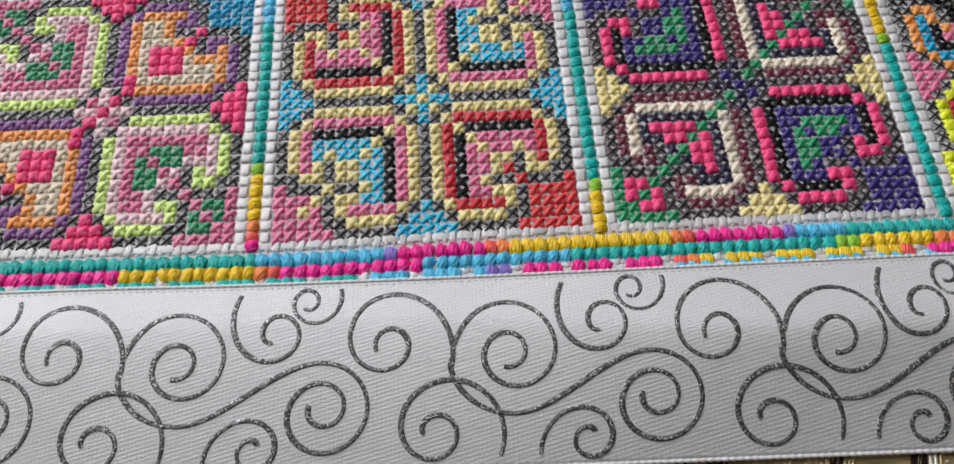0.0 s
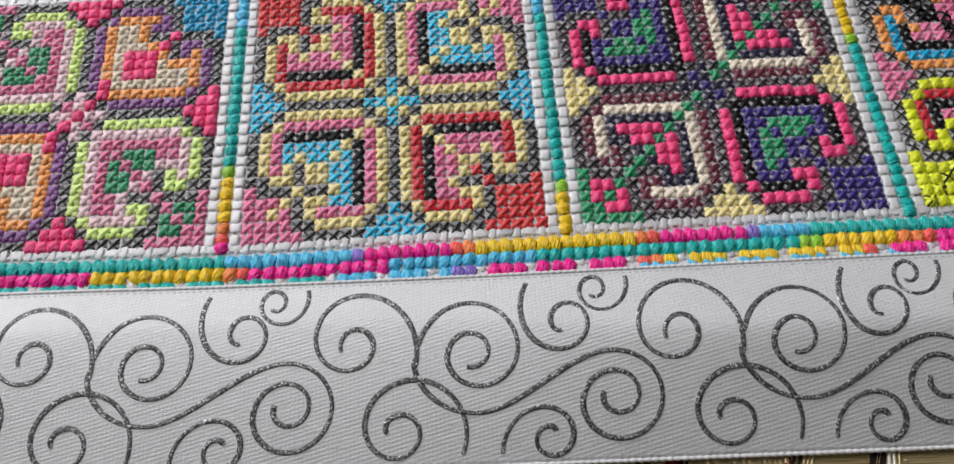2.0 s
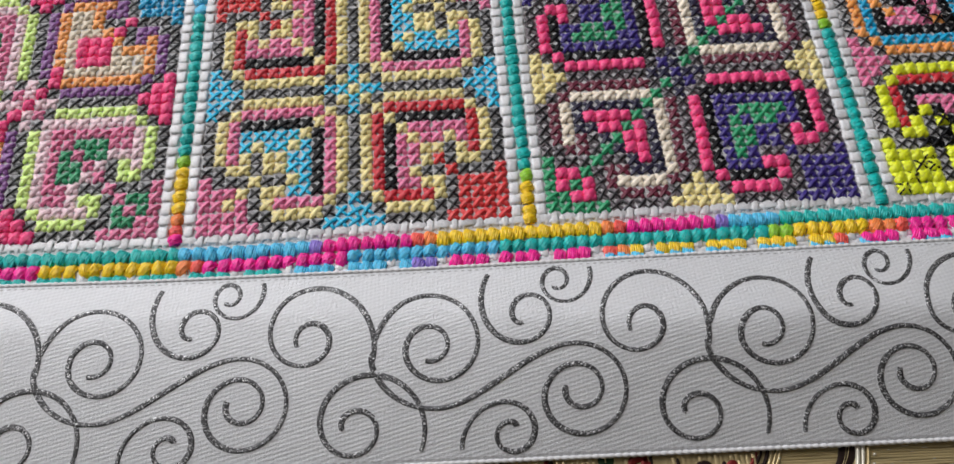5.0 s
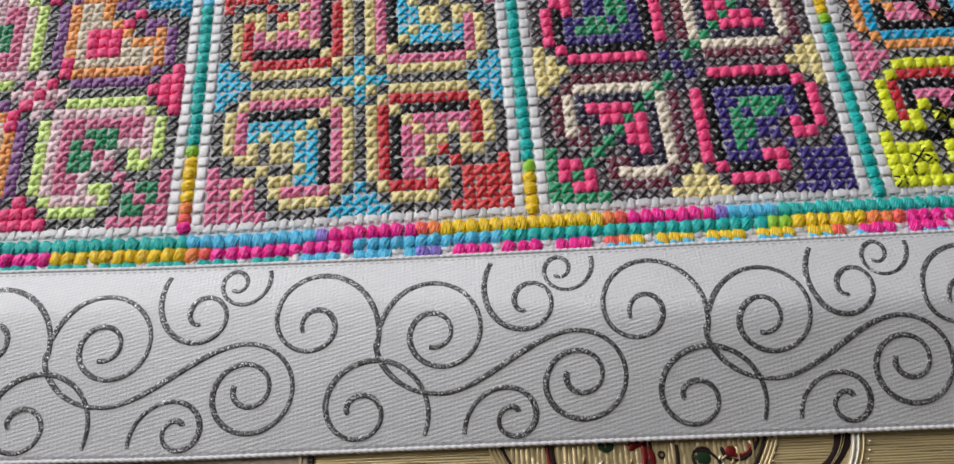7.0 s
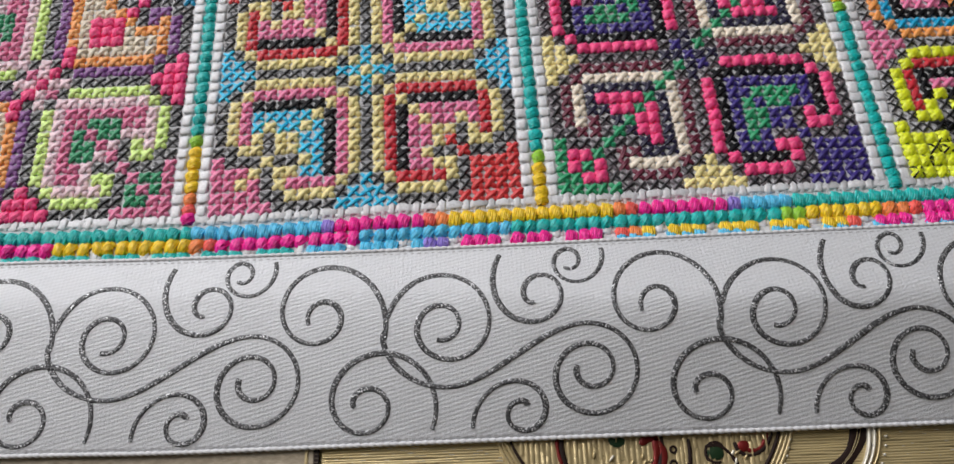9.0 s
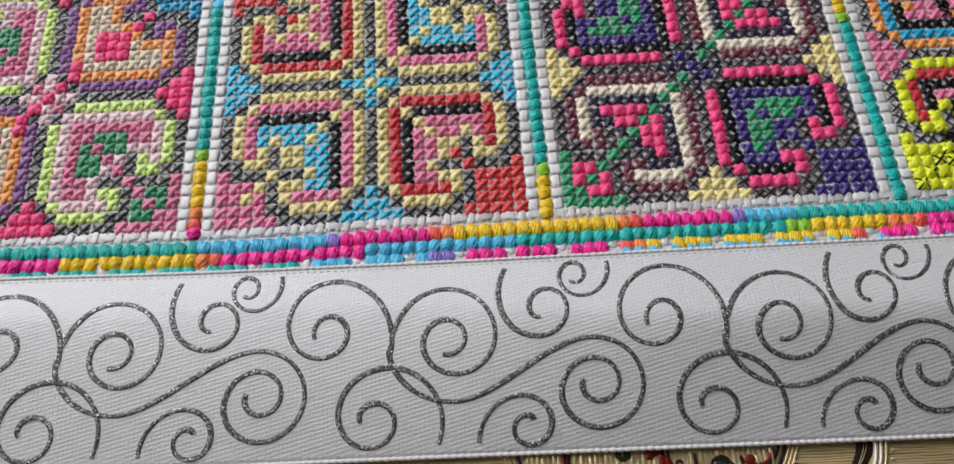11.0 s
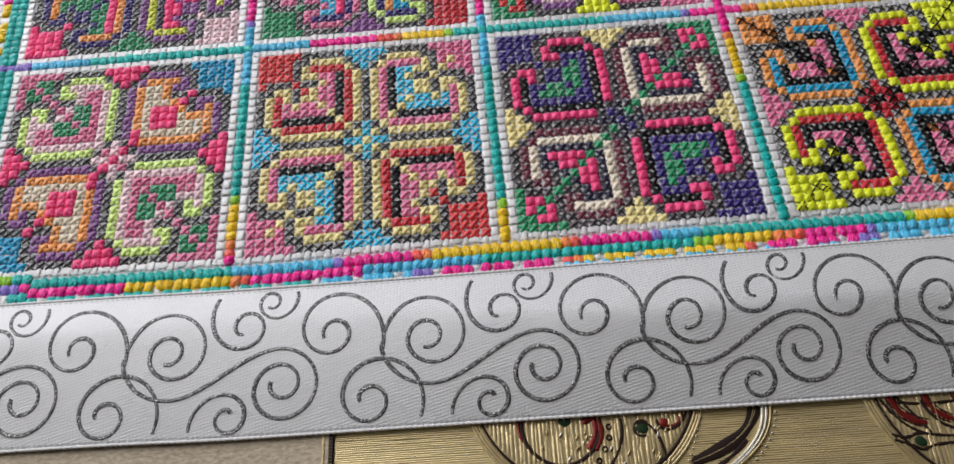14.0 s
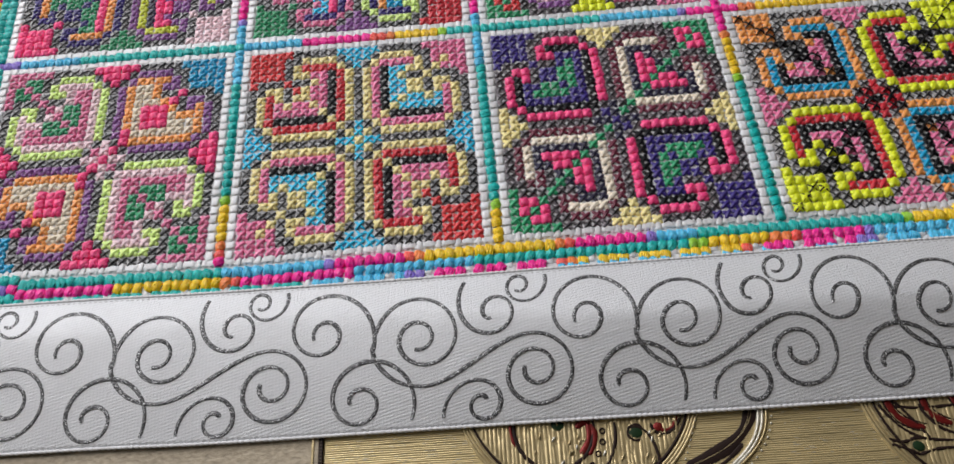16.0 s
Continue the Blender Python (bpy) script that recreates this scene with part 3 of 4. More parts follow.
        part("foil_bead", disc("foil_bead", q[0], q[1], 0.00018, TOP, 0.0004, FLECK, 8), c)

    b = medallion(c, *m2, "pale gold medallion with red leaves and brown veins")
    for p in (((128.9, -36.5), (129.2, -40.2), (131.2, -42.2), (134.6, -42.8)), ((135.6, -36.8), (135.2, -39.6), (136.8, -41.6), (139.6, -42.4)),
              ((141.0, -37.0), (141.2, -39.6), (142.6, -41.4), (145.0, -42.2))):
        leaf = bezier(mm(p))
        for side in (-0.00085, 0.00085):
            stroke("leaf_outline", leaf + (side * 0.7, side * 0.7), 0.00035, PRINT_DARK, b, 0.00038)
        stroke("red_leaf", leaf, 0.0014, PRINT_RED, b, 0.00042, "red foil printed leaf", 0.2)
    for p in (((127.5, -38.0), (129.0, -42.0), (132.0, -44.5), (134.5, -44.8)), ((130.0, -37.5), (132.0, -39.5), (133.0, -42.0), (134.8, -44.6)),
              ((127.5, -44.4), (129.5, -45.4), (130.5, -45.0), (131.2, -44.9)), ((127.8, -45.4), (129.5, -46.2), (130.8, -46.6), (132.3, -47.5)),
              ((131.2, -44.9), (132.5, -44.0), (133.8, -45.2), (140.0, -45.4)), ((132.3, -47.5), (133.6, -47.2), (134.2, -46.4), (140.0, -46.6)),
              ((130.0, -38.6), (134.0, -39.5), (138.0, -39.2), (142.0, -39.0)), ((134.5, -38.5), (135.5, -41.5), (137.0, -44.0), (141.0, -44.4))):
        stroke("vein", bezier(mm(p)), 0.0006, PRINT_DARK, b, 0.0004)
    part("green_bud", disc("green_bud", 0.1323, -0.0460, 0.0009, TOP + 0.0003, 0.00015, PRINT_GREEN, 20, 1.2, -0.3), b, "dark green printed bud")


SEAM_BROWN = plain_material("brown_seam_thread", (.12, .09, .06), 0.6)
FLECK = foil_material("bright_silver_foil", (.72, .68, .58), 0.25, False, 0.3)
cover()


# ---- stitches ----
def arm(a, b, width, r, strands, lift, centre=0.0, sides=5, twist=1.0, pinch=0.35, dome=0.06):
    """Strands side by side from a to b over the canvas, in units of a stitch: they rise steeply from the holes,
    run level, and dip under or arch over the other arm at the centre."""
    a, b = np.array(a, float), np.array(b, float)
    d = (b - a) / np.linalg.norm(b - a)
    nrm = np.array((-d[1], d[0]))
    verts, quads = [], []
    steps = ((0.0, 0.0), (0.1, 0.72), (0.26, 1.0), (0.5, 1.0), (0.74, 1.0), (0.9, 0.72), (1.0, 0.0))
    for s in range(strands):
        off0 = 0 if strands == 1 else (s / (strands - 1) - 0.5) * (width - 2 * r)
        c = len(verts)
        for u, swell in steps:
            off = off0 * (pinch + (1 - pinch) * swell) * math.cos(twist * (u - 0.5))
            turn = off0 * math.sin(twist * (u - 0.5)) * 0.6
            mid = max(0.0, 1 - abs(u - 0.5) * 4)
            ctr = a + (b - a) * u + nrm * off
            z = lift * swell + centre * mid - 0.05 * (1 - swell) + turn - dome * (0.0 if strands < 3 else (2 * s / (strands - 1) - 1) ** 2)
            rr = r * (0.74 + 0.26 * swell)
            for k in range(sides):
                g = 2 * math.pi * (k + 0.5) / sides
                verts.append((ctr[0] + nrm[0] * rr * math.cos(g), ctr[1] + nrm[1] * rr * math.cos(g), z + rr * 0.9 * math.sin(g)))
        n = len(steps)
        for i in range(n - 1):
            for k in range(sides):
                quads.append((c + i * sides + k, c + (i + 1) * sides + k, c + (i + 1) * sides + (k + 1) % sides, c + i * sides + (k + 1) % sides))
    return np.array(verts), np.array(quads)


def joined(*pieces):
    vs, qs, n = [], [], 0
    for v, q in pieces:
        vs.append(v)
        qs.append(q + n)
        n += len(v)
    return np.concatenate(vs), np.concatenate(qs)


def pillow(a, b, width, height, lift=0.0):
    """One flat, puffed yarn from a to b, in units of a stitch."""
    a, b = np.array(a, float), np.array(b, float)
    d = (b - a) / np.linalg.norm(b - a)
    nrm = np.array((-d[1], d[0]))
    verts, quads = [], []
    sides = 8
    steps = ((0.0, 0.7, -0.1), (0.08, 0.9, 0.6), (0.25, 1.0, 0.95), (0.5, 1.0, 1.0), (0.75, 1.0, 0.95), (0.92, 0.9, 0.6), (1.0, 0.7, -0.1))
    for u, w, h in steps:
        c = a + (b - a) * u
        for k in range(sides):
            g = 2 * math.pi * (k + 0.5) / sides
            cx = math.copysign(abs(math.cos(g)) ** 0.7, math.cos(g)) * width / 2 * w
            verts.append((c[0] + nrm[0] * cx, c[1] + nrm[1] * cx, lift + height * (h - 0.5) + height * 0.55 * math.sin(g)))
    for i in range(len(steps) - 1):
        for k in range(sides):
            quads.append((i * sides + k, (i + 1) * sides + k, (i + 1) * sides + (k + 1) % sides, i * sides + (k + 1) % sides))
    return np.array(verts), np.array(quads)


E = 0.49
STYLE = {
    "normal": joined(arm((-E, E), (E, -E), 0.50, 0.105, 4, 0.15, -0.06), arm((-E, -E), (E, E), 0.50, 0.105, 4, 0.17, 0.07)),
    "fat": joined(arm((-E, E), (E, -E), 0.62, 0.135, 4, 0.24, -0.04), arm((-E, -0.9 * E), (E, 0.9 * E), 0.70, 0.138, 5, 0.25, 0.09)),
    "thin": joined(arm((-E, E), (E, -E), 0.28, 0.10, 2, 0.12, -0.05), arm((-E, -E), (E, E), 0.29, 0.10, 2, 0.13, 0.06)),
    "mid": joined(arm((-E, E), (E, -E), 0.46, 0.12, 3, 0.15, -0.06), arm((-E, -E), (E, E), 0.46, 0.12, 3, 0.17, 0.06)),
    "dark": joined(arm((-E, E), (E, -E), 0.37, 0.115, 2, 0.12, -0.05), arm((-E, -E), (E, E), 0.37, 0.115, 2, 0.13, 0.05)),
    "outline": joined(arm((-E, E), (E, -E), 0.22, 0.078, 2, 0.12, -0.04), arm((-E, -E), (E, E), 0.22, 0.078, 2, 0.13, 0.06)),
    "under": joined(arm((-E, E), (E, -E), 0.46, 0.15, 2, 0.03, -0.03), arm((-E, -E), (E, E), 0.46, 0.15, 2, 0.03, 0.02)),
    "bare": joined(pillow((-0.5, 0.25), (0.5, 0.25), 0.46, 0.10, 0.0), pillow((-0.5, -0.25), (0.5, -0.25), 0.46, 0.10, 0.0)),
    "over": joined(arm((-E, E), (E, -E), 0.17, 0.078, 1, 0.19, 0.0), arm((-E, -E), (E, E), 0.17, 0.08, 1, 0.20, 0.05)),
    "over_bold": joined(arm((-E, E), (E, -E), 0.20, 0.09, 1, 0.18, 0.0), arm((-E, -E), (E, E), 0.2, 0.095, 1, 0.19, 0.06)),
    "overlay": joined(arm((-E, E), (E, -E), 0.18, 0.085, 1, 0.36, 0.0), arm((-E, -E), (E, E), 0.18, 0.09, 1, 0.37, 0.06)),
    "plain_cross": joined(arm((-E, E), (E, -E), 0.4, 0.2, 1, 0.12, -0.05), arm((-E, -E), (E, E), 0.4, 0.2, 1, 0.13, 0.05)),
    "weave_column": joined(pillow((-0.50, 0.0), (0.50, 0.0), 0.82, 0.14, 0.07), pillow((-0.27, -0.60), (-0.27, 0.60), 0.42, 0.16, -0.02), pillow((0.27, -0.60), (0.27, 0.60), 0.42, 0.16, -0.02)),
    "weave_post": joined(pillow((0.0, -0.56), (0.0, 0.56), 0.80, 0.14, 0.07), pillow((-0.5, 0.26), (0.5, 0.26), 0.42, 0.16, -0.02), pillow((-0.5, -0.26), (0.5, -0.26), 0.42, 0.16, -0.02)),
    "weave_across": joined(pillow((-0.72, 0.0), (0.72, 0.0), 0.76, 0.09, 0.05), pillow((-0.3, -0.60), (-0.3, 0.60), 0.42, 0.16, -0.03), pillow((0.3, -0.60), (0.3, 0.60), 0.42, 0.16, -0.03)),
    "weave_along": joined(pillow((0.0, -0.55), (0.0, 0.55), 0.54, 0.10, 0.07), pillow((-0.6, 0.28), (0.6, 0.28), 0.4, 0.16, -0.03), pillow((-0.6, -0.28), (0.6, -0.28), 0.4, 0.16, -0.03)),
    "rope_row": joined(arm((-0.16, 0.52), (0.16, -0.52), 0.86, 0.13, 4, 0.16, -0.02, pinch=0.8), arm((-0.15, -0.60), (0.15, 0.62), 0.98, 0.112, 6, 0.24, 0.08, twist=0.5, pinch=0.85, dome=0.08)),
    "rope_slant": joined(arm((-0.36, 0.5), (0.36, -0.5), 0.56, 0.13, 4, 0.12, -0.05), arm((-0.36, -0.56), (0.36, 0.58), 0.84, 0.112, 6, 0.22, 0.09, twist=0.5, pinch=0.85, dome=0.08)),
    "rope_column": joined(arm((-0.50, 0.30), (0.50, -0.30), 0.80, 0.13, 4, 0.15, -0.02), arm((-0.54, -0.16), (0.54, 0.20), 0.92, 0.112, 6, 0.22, 0.08, twist=0.5, pinch=0.85, dome=0.08)),
}
DARK = {"black", "ink", "maroon"}
FAT = {"hotpink", "lime", "teal", "magenta", "gold"}
THIN = {"cyan"}
MID = {"navy", "green", "rose", "coral", "cobalt", "dusty"}


def warp(i, j):
    """Where stitch (i, j) of the canvas lies: the cloth is pulled a little askew."""
    i, j = np.asarray(i, float), np.asarray(j, float)
    up = np.clip(j, 0, 40) / 28
    left = 0.5 + 0.04 * np.clip(-i, 0, 40)
    dx = 0.42 * np.clip(i / 14, 0, 1) * np.clip(1 - up, 0, 1) - up ** 1.3 * left
    sag = np.interp(i, (-30, -20, 0, 6, 15, 28, 40, 56, 90), (-0.1, -0.28, -0.55, -0.55, -0.3, -0.07, 0.05, 0.14, 0.2))
    y = np.interp(j, (-7, -3, -2, -1, 0, 1, 2, 26, 27, 28, 30, 62), (-7.1, -3.1, -2.1, -1.05, 0.0, 0.7, 1.4, 26.55, 27.5, 28.4, 30.2, 63.5))
    return np.stack((i + dx, y + sag * np.clip(1 - j / 20, 0, 1)), -1)


def stitch_mesh(name, cells, style, material, mirror=False):
    """All the stitches of one thread in one square, each a little different."""
    v, q = STYLE[style]
    if mirror:
        v = v * (-1, 1, 1)
        q = q[:, ::-1]
    ij = np.array(cells, float)
    woven = 0.45 if style.startswith("weave") else 0.7 if style.startswith("rope") else 1.0
    pos = warp(ij[:, 0], ij[:, 1]) + rng.normal(0, 0.042 * woven, (len(ij), 2))
    ang = rng.normal(0, 0.10 * woven, len(ij))
    scl = 1.03 + rng.normal(0, 0.045, (len(ij), 3)) * (1, 1, 2.2)
    c, s = np.cos(ang)[:, None], np.sin(ang)[:, None]
    w = v[None] * scl[:, None]
    w = w + rng.normal(0, 0.024 if style.startswith("rope") else 0.012, w.shape)
    x = w[..., 0] * c - w[..., 1] * s + pos[:, 0:1]
    y = w[..., 0] * s + w[..., 1] * c + pos[:, 1:2]
    verts = np.stack((x, y, w[..., 2]), -1).reshape(-1, 3) * P
    quads = (q[None] + (np.arange(len(ij)) * len(v))[:, None, None]).reshape(-1, 4)
    return quick_mesh(name, verts, quads, material)


def style_of(color):
    return "fat" if color in FAT else "thin" if color in THIN else "mid" if color in MID else "dark" if color in DARK else "normal"


# quarter charts, from a square's corner (first row, first letter) to its centre
SWIRL = """XXXXXGGGGGTT XXXXGGOOOOGT XXDXGOAAAAOG XXXDGOOIIKAO XGGGDGGOIKAO GGOOGEOIIKAO
GOAOGOOIIKAO GOAIOIIOIKAO GOAIIIIIOKAO GOAKKKKKKOAO TGOAAAAAAAOG TTGOOOOOOOGL""".split()
FERN = """XXXXXGGGGGTT XXVVGGOOOOGT XVDVGOAAAAOG XVVDGOOAKKAO XGGGDGGAKKAO GGOOGEAVVKAO
GOAOGAEVVKAO GOAAAVVEVKAO GOAKKVVVKKAO GOAKKKKKKKAO TGOAAAAAAAAG TTGOOOOOOOGL""".split()
HEART = """XXXXXGGGGGTT XXXXGGOOOOGT XXXXGOAAAAOG XXXXGOOAIIAO XGGGDGGAIIAO GGOOGDAIIIAO
GOAOGAHHHIAO GOAAAIHHHIAO GOAIIIHHHIAO GOAIIIIIIIHO TGOAAAAAAAHG TTGOOOOOOOGL""".split()
CURL = """XXXXXGGGGGTT XXXXGGOOOOGT XXXXGOKKKKOG XXXXGOOIIIKO XGGGDGGIVIKO GGOOGIIVVIKO
GOKOGIIVVIKO GOKIIVVIVIKO GOKIVVVVIIKO GOKIIIIIIIKO TGOKKKKKKKKG TTGOOOOOOOGL""".split()
BUD = """XXXXXGGGGGTT XXHHGGOOOOGT XHXHGOAAAAOG XHHXGOONNNAO XGGGVGGNHNAO GGOOGVNHHNAO
GOAOGNVHHNAO GOANNHHVHNAO GOANHHHHVNAO GOANNNNNNVAO TGOAAAAAAAVG TTGOOOOOOOGL""".split()
SPARK = """XXXXGGGGGGTT XXXXGGOOOOGT XXXXGOAAAAOG XXXXGOOKKKAO GGGGKGGOIKAO GGOOGKKIIKAO
GOAOGKKIIKAO GOAKOIIKIKAO GOAKIIIIOKAO GOAKKKKKKKAO TGOAAAAAAAOG TTGOOOOOOOGL""".split()
ZIGZAG = """XXXXXGGGGGTT XXXXGGOOOOGT XXXXGOAAAAOG XXXXGOOKKKAO XGGGKGGOIKAO GGOOGKOKIKAO
GOAOGOKIIKAO GOAKOKIKIKAO GOAKIIIIKKAO GOAKKKKKKKAO TGOAAAAAAAOG TTGOOOOOOOGL""".split()


def pal(**k):
    return k


SQUARES = (
    # column, row, label, main diagonal (chart, threads), other diagonal, triangle, cross, centre
    (-1, 0, "stitched square with lime and orange quartered motif", FERN, pal(X="dusty", V="green", D="dusty", O="limepale", A="palepink", K="dusty", E="dusty", L="dusty"),
     HEART, pal(X="cobalt", O="purple", A="orange", I="beige", H="hotpink", D="hotpink", L="hotpink"), "hotpink", "palepink", "hotpink"),
    (0, 0, "stitched square with pale yellow, red and cyan motif", SWIRL, pal(X="coral", D="coral", E="coral", O="yellow", A="red", K="black", I="rose", L="yellow"),
     SWIRL, pal(X="rose", D="yellow", E="yellow", O="yellow", A="rose", K="black", I="cyan", L="yellow"), "cyan", "cyan", "yellow"),
    (1, 0, "stitched square with hot pink, navy and maroon motif", CURL, pal(X="navy", O="hotpink", K="black", I="navy", V="green", D="navy", L="navy"),
     BUD, pal(X="green", H="hotpink", O="maroon", A="cream", N="ink", V="green", L="green"), "yellow", "ink", "navy"),
    (2, 0, "stitched square with orange, blue and lime motif", SPARK, pal(X="orange", O="orange", A="cobalt", K="black", I="rose", L="red"),
     ZIGZAG, pal(X="lime", O="lime", A="red", K="black", I="rose", L="red"), "rose", "red", "black"),
    (-1, 1, "stitched square with navy, orange and purple motif", SWIRL, pal(X="palepink", D="palepink", E="purple", O="purple", A="olive", K="ink", I="hotpink", L="purple"),
     SWIRL, pal(X="hotpink", D="hotpink", E="navy", O="navy", A="orange", K="hotpink", I="green", L="navy"), "green", "green", "navy"),
    (0, 1, "stitched square with rose, navy and lime motif", SWIRL, pal(X="red", D="red", E="limepale", O="limepale", A="navy", K="orange", I="cobalt", L="navy"),
     SWIRL, pal(X="green", D="green", E="rose", O="rose", A="navy", K="hotpink", I="cyan", L="navy"), "purple", "purple", "navy"),
    (1, 1, "stitched square with purple, cream and rose motif", CURL, pal(X="rose", O="dusty", K="purple", I="rose", V="cream", D="rose", L="rose"),
     BUD, pal(X="green", H="coral", O="purple", A="palepink", N="ink", V="green", L="green"), "lime", "purple", "navy"),
    (2, 1, "stitched square with teal, coral and cream motif", SWIRL, pal(X="cobalt", D="cobalt", E="teal", O="teal", A="coral", K="black", I="cream", L="teal"),
     SWIRL, pal(X="orange", D="orange", E="coral", O="coral", A="teal", K="black", I="cream", L="coral"), "yellow", "teal", "coral"),
)


def chart_of(main, pm, other, po, tri, cross, centre):
    """The square's 25 x 25 thread names."""
    g = [["grey"] * 25 for _ in range(25)]
    for r in range(12):
        for c in range(12):
            for rr, cc, quarter, threads in ((r, c, main, pm), (24 - r, 24 - c, main, pm), (r, 24 - c, other, po), (24 - r, c, other, po)):
                ch = quarter[r][c]
                g[rr][cc] = "grey" if ch == "G" else tri if ch == "T" else threads[ch]
    for k in range(12):
        name = tri if k < 3 else cross if k > 9 else "grey"
        for rr, cc in ((12, k), (12, 24 - k), (k, 12), (24 - k, 12)):
            g[rr][cc] = name
    g[12][12] = centre
    return g


panel = tagged(new("embroidered_panel"), "colourful cross-stitched cloth panel in squares, lying on the table", "embroidery")


def canvas():
    v, f = [], []
    nx, ny = 60, 36
    x0, x1, y0, y1 = -34.0, 88.0, -7.0, 60.0
    for i in range(nx + 1):
        for j in range(ny + 1):
            a, b = x0 + (x1 - x0) * i / nx, y0 + (y1 - y0) * j / ny
            w = warp(a, b)
            v.append((w[0] * P, w[1] * P, 0.00006))
    k = ny + 1
    for i in range(nx):
        for j in range(ny):
            f.append((i * k + j, (i + 1) * k + j, (i + 1) * k + j + 1, i * k + j + 1))
    ob = part("canvas", mesh_of("canvas", v, f, CANVAS), panel, "pale grey evenweave canvas")
    so = ob.modifiers.new("thickness", "SOLIDIFY")
    so.thickness, so.offset = 0.0009, -1.0


canvas()

OUTLINE = {-1: "outline", 0: "outline", 1: "over", 2: "over_bold"}
UNDER = {-1: "bare", 0: "bare", 1: "under", 2: "under"}
GROUND = {-1: "grey", 0: "grey", 1: "mauve", 2: "silver"}
for col, row, label, main, pm, other, po, tri, cross, centre in SQUARES:
    g = chart_of(main, pm, other, po, tri, cross, centre)
    cells = {}
    for r in range(25):
        for c in range(25):
            cells.setdefault(g[r][c], []).append((col * 28 + 2 + c, row * 28 + 26 - r))
    square = part("motif_square", stitch_mesh("motif_square", cells["grey"], UNDER[col], THREAD[GROUND[col]]), panel, label, "stuff")
    part("grey_outline_stitching", stitch_mesh("grey_outline_stitching", cells.pop("grey"), OUTLINE[col], THREAD["charcoal"]), square, "thin charcoal crosses over grey", "stuff")
    for name, some in cells.items():
        for style, cut in ((style_of(name), [q for q in some if q[1] < 44]), ("plain_cross", [q for q in some if q[1] >= 44])):
            if cut:
                part(name + "_stitching", stitch_mesh(name + "_stitching", cut, style, THREAD[name]), square, "", "stuff")
    if col == 2:
        arms = [(k, k) for k in range(10)] + [(k, k + 1) for k in range(2, 9, 2)] + [(k + 1, k) for k in range(3, 9, 2)] + [(11, 11), (12, 11), (11, 10)]
        over = [(a, b) for r, c in arms for a, b in ((r, c), (24 - r, c), (r, 24 - c), (24 - r, 24 - c))]
        part("black_overstitching", stitch_mesh("black_overstitching", [(col * 28 + 2 + c, row * 28 + 26 - r) for r, c in over], "overlay", THREAD["black"]), square,
             "black crosses worked over the colours", "stuff")
    ring = [(col * 28 + 1 + a, row * 28 + b) for a in range(27) for b in (1, 27)]
    ring += [(col * 28 + a, row * 28 + 1 + b) for a in (1, 27) for b in range(1, 26)]
    edge_rows = {row * 28 + 1, row * 28 + 27}
    for style, some in (("weave_across", [q for q in ring if q[1] in edge_rows and sum(q) % 2 == 0]), ("weave_along", [q for q in ring if q[1] in edge_rows and sum(q) % 2]),
                        ("weave_column", [q for q in ring if q[1] not in edge_rows and q[1] % 2]), ("weave_post", [q for q in ring if q[1] not in edge_rows and q[1] % 2 == 0])):
        part("white_border", stitch_mesh("white_border", some, style, THREAD["white"]), square, "bare white canvas threads round the square", "stuff")


# ---- sashing and border in shaded thread: (thread, last stitch) runs ----
def thread_at(runs, k):
    for name, last in runs:
        if k <= last:
            return name
    return runs[-1][0]


ROW_28 = (("violet", -26), ("skyblue", -19), ("teal", 0), ("skyblue", 7), ("magenta", 15), ("redorange", 17), ("tangerine", 18), ("gold", 23), ("leaf", 24), ("teal", 42),
          ("skyblue", 51), ("violet", 52), ("magenta", 58), ("tangerine", 60), ("gold", 80), ("teal", 90))
ROW_56 = (("teal", -10), ("gold", 10), ("magenta", 30), ("skyblue", 50), ("teal", 90))
ROW_A = (("gold", -26), ("leaf", -23), ("teal", 0), ("skyblue", 10), ("violet", 11), ("magenta", 18), ("redorange", 19), ("tangerine", 20), ("gold", 33), ("tangerine", 34), ("redorange", 35),
         ("magenta", 42), ("violet", 43), ("skyblue", 47), ("teal", 67), ("leaf", 68), ("gold", 80), ("tangerine", 90))
ROW_B = (("skyblue", -25), ("violet", -22), ("magenta", -11), ("gold", 0), ("tangerine", 1), ("redorange", 2), ("magenta", 13), ("skyblue", 25), ("teal", 46), ("leaf", 48), ("gold", 54),
         ("tangerine", 56), ("redorange", 57), ("magenta", 63), ("violet", 64), ("skyblue", 76), ("teal", 90))
ROW_C = (("teal", 9), ("skyblue", 18), ("violet", 21), ("magenta", 32), ("redorange", 34), ("tangerine", 35), ("gold", 51), ("redorange", 52), ("magenta", 62), ("violet", 64), ("skyblue", 90))
COL_0 = (("magenta", 1), ("redorange", 2), ("tangerine", 3), ("gold", 7), ("leaf", 8), ("teal", 22), ("skyblue", 31), ("violet", 32), ("magenta", 44), ("gold", 60))
COL_28 = (("gold", 4), ("leaf", 5), ("teal", 22), ("skyblue", 30), ("magenta", 44), ("teal", 60))
COL_56 = (("teal", 17), ("leaf", 18), ("gold", 23), ("tangerine", 24), ("magenta", 38), ("gold", 60))
COL_84 = (("teal", 30), ("gold", 44), ("magenta", 60))
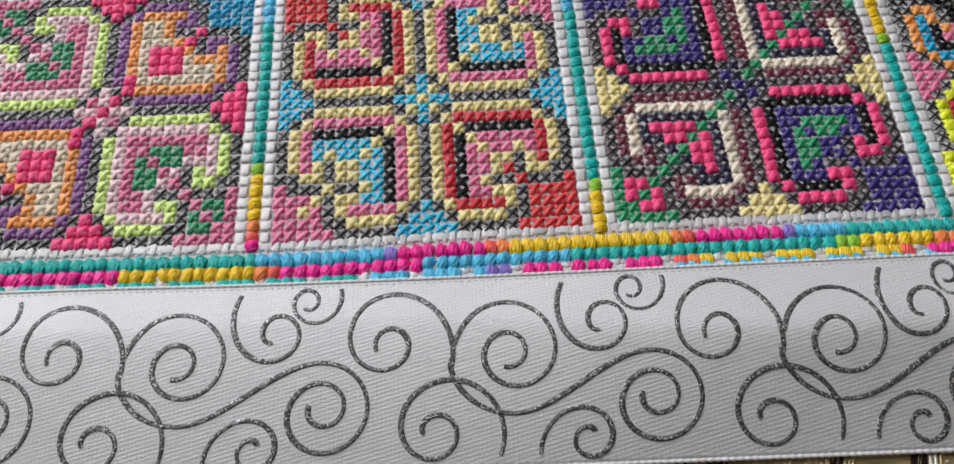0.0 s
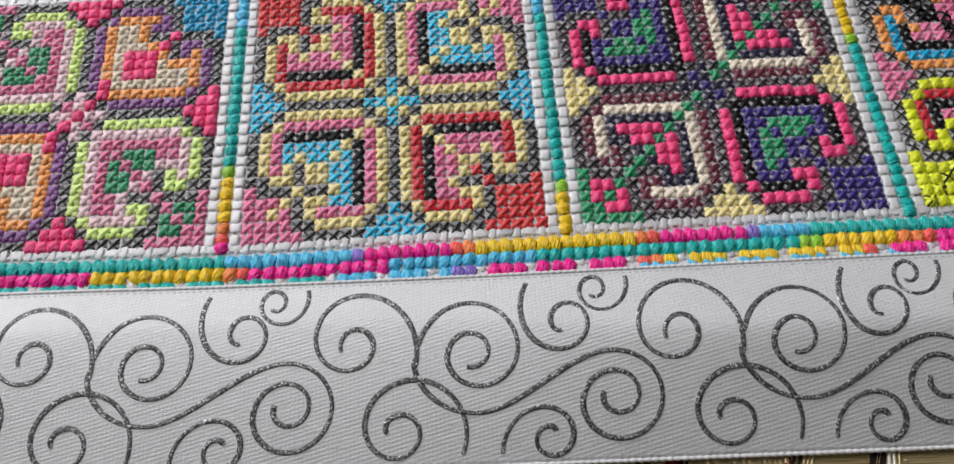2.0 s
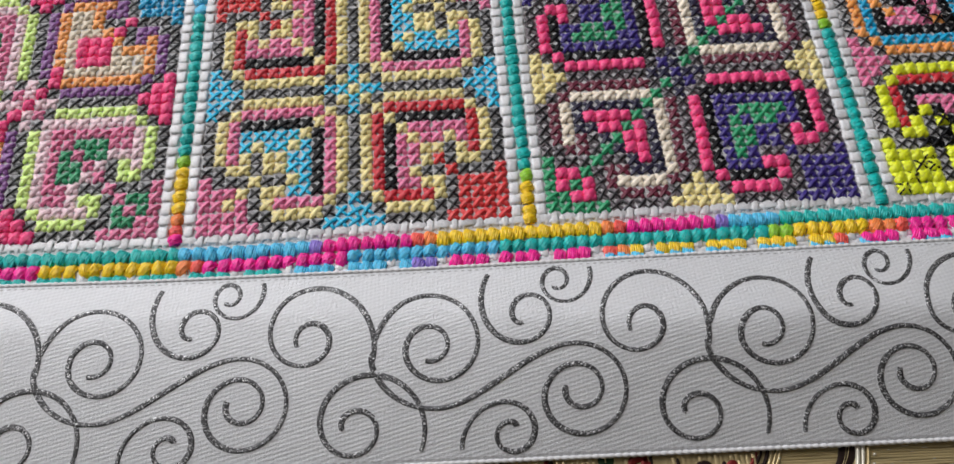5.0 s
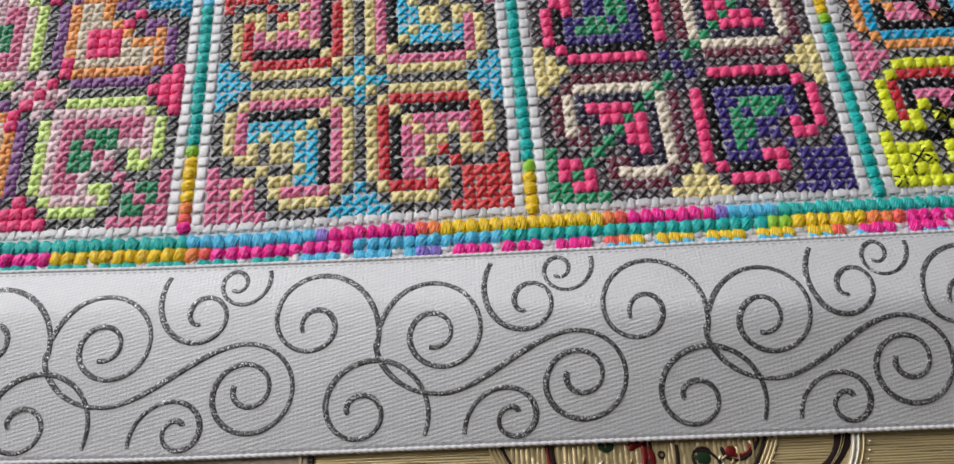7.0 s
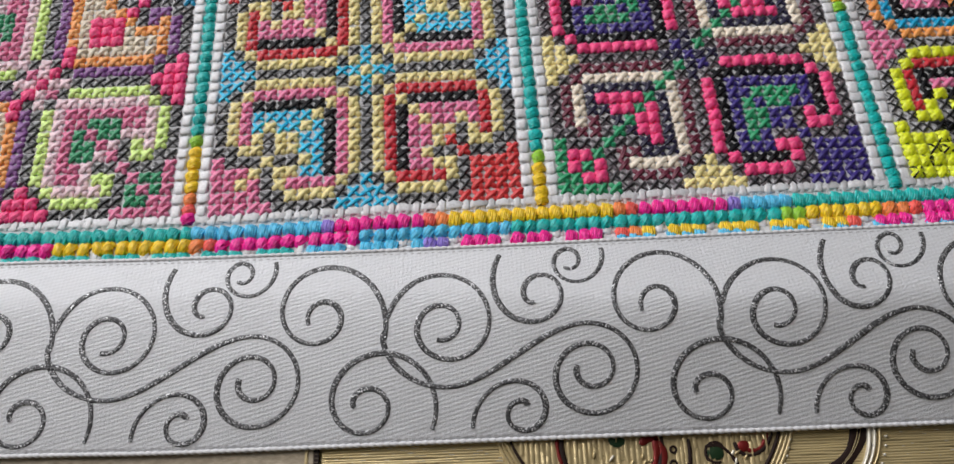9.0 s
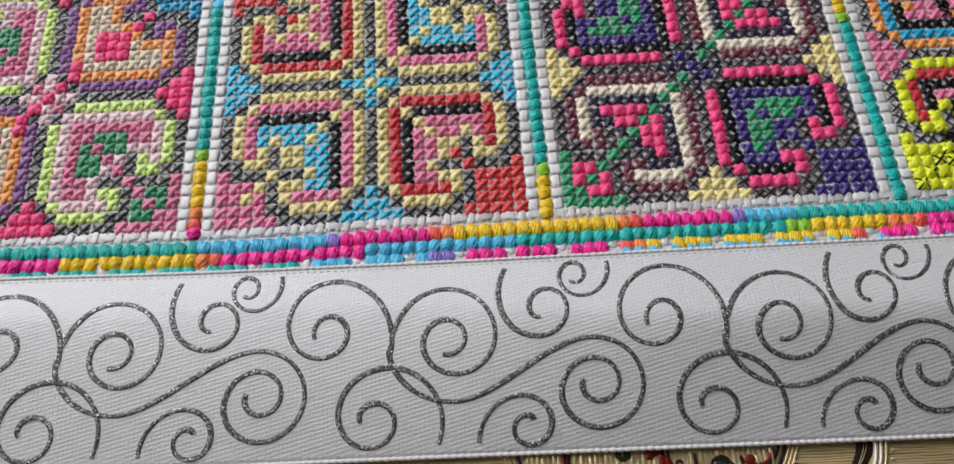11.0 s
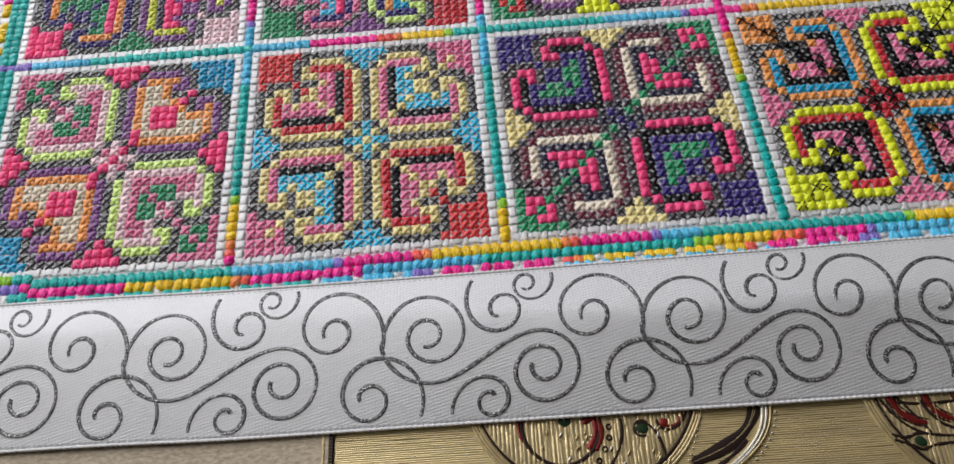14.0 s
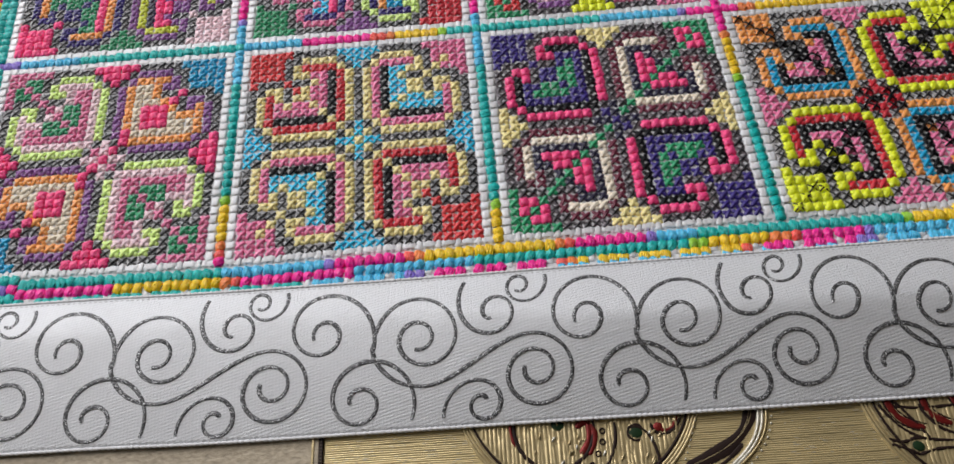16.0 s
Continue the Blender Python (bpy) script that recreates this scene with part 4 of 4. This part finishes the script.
COL_LEFT = (("teal", 60),)
COL_DASH = (("gold", 24), ("skyblue", 30), ("gold", 38), ("magenta", 60))

runs = {}


def lay(style, name, cell):
    if style == "weave":
        style = "weave_along" if (cell[0] + cell[1]) % 2 else "weave_across"
    runs.setdefault((style, name), []).append(cell)


for i in range(-29, 87):
    lay("rope_row", thread_at(ROW_28, i), (i, 28))
    lay("rope_row", thread_at(ROW_56, i), (i, 56))
    if not -20 <= i <= 72:
        lay("rope_row", thread_at(ROW_A, i), (i, 0))
        lay("rope_row", thread_at(ROW_B, i), (i, -1))
    if i % 4 == 1:
        lay("weave", "white", (i, -2))
    elif not -20 <= i <= 72:
        lay("rope_row", thread_at(ROW_C, i), (i, -2))
    if i > 32 and i % 4 != 1:
        lay("rope_row", "skyblue", (i, -3))
    else:
        lay("weave", "white", (i, -3))
for j in range(1, 58):
    if j in (28, 56):
        continue
    for i, col in ((0, COL_0), (28, COL_28), (56, COL_56), (84, COL_84), (-28, COL_LEFT), (-29, COL_LEFT)):
        lay("rope_column", thread_at(col, j), (i, j))
    if j % 4:
        lay("rope_column", thread_at(COL_DASH, j), (-30, j))
    else:
        lay("weave", "white", (-30, j))
    lay("weave", "white", (-31, j))
    if j % 4 > 1:
        lay("rope_column", "magenta", (-32, j))
    else:
        lay("weave", "white", (-32, j))
for (style, name), some in runs.items():
    part(name + "_sashing", stitch_mesh(name + "_sashing", some, style, THREAD[name]), panel, "", "stuff")

# the border rows next to the ribbon, stitch by stitch
STOCK = {}


def border_stitch(name, i, j):
    v = (i * 7) % 3 + (10 if j == -1 else 0)
    if (name, v) not in STOCK:
        me = stitch_mesh("stitch", [(0, 0)], "rope_slant" if j == -1 else "rope_row", THREAD[name])
        STOCK[name, v] = me
    w = warp(i, j) * P
    ob = part("stitch", STOCK[name, v], panel)
    ob.matrix_basis = pose(w[0], w[1], 0, 0, 0, rng.normal(0, 4)) @ Matrix.Diagonal((1 + rng.normal(0, .04), 1 + rng.normal(0, .04), 1 + rng.normal(0, .08), 1))


for i in range(-20, 73):
    border_stitch(thread_at(ROW_A, i), i, 0)
    border_stitch(thread_at(ROW_B, i), i, -1)
    if i % 4 != 1:
        border_stitch(thread_at(ROW_C, i), i, -2)
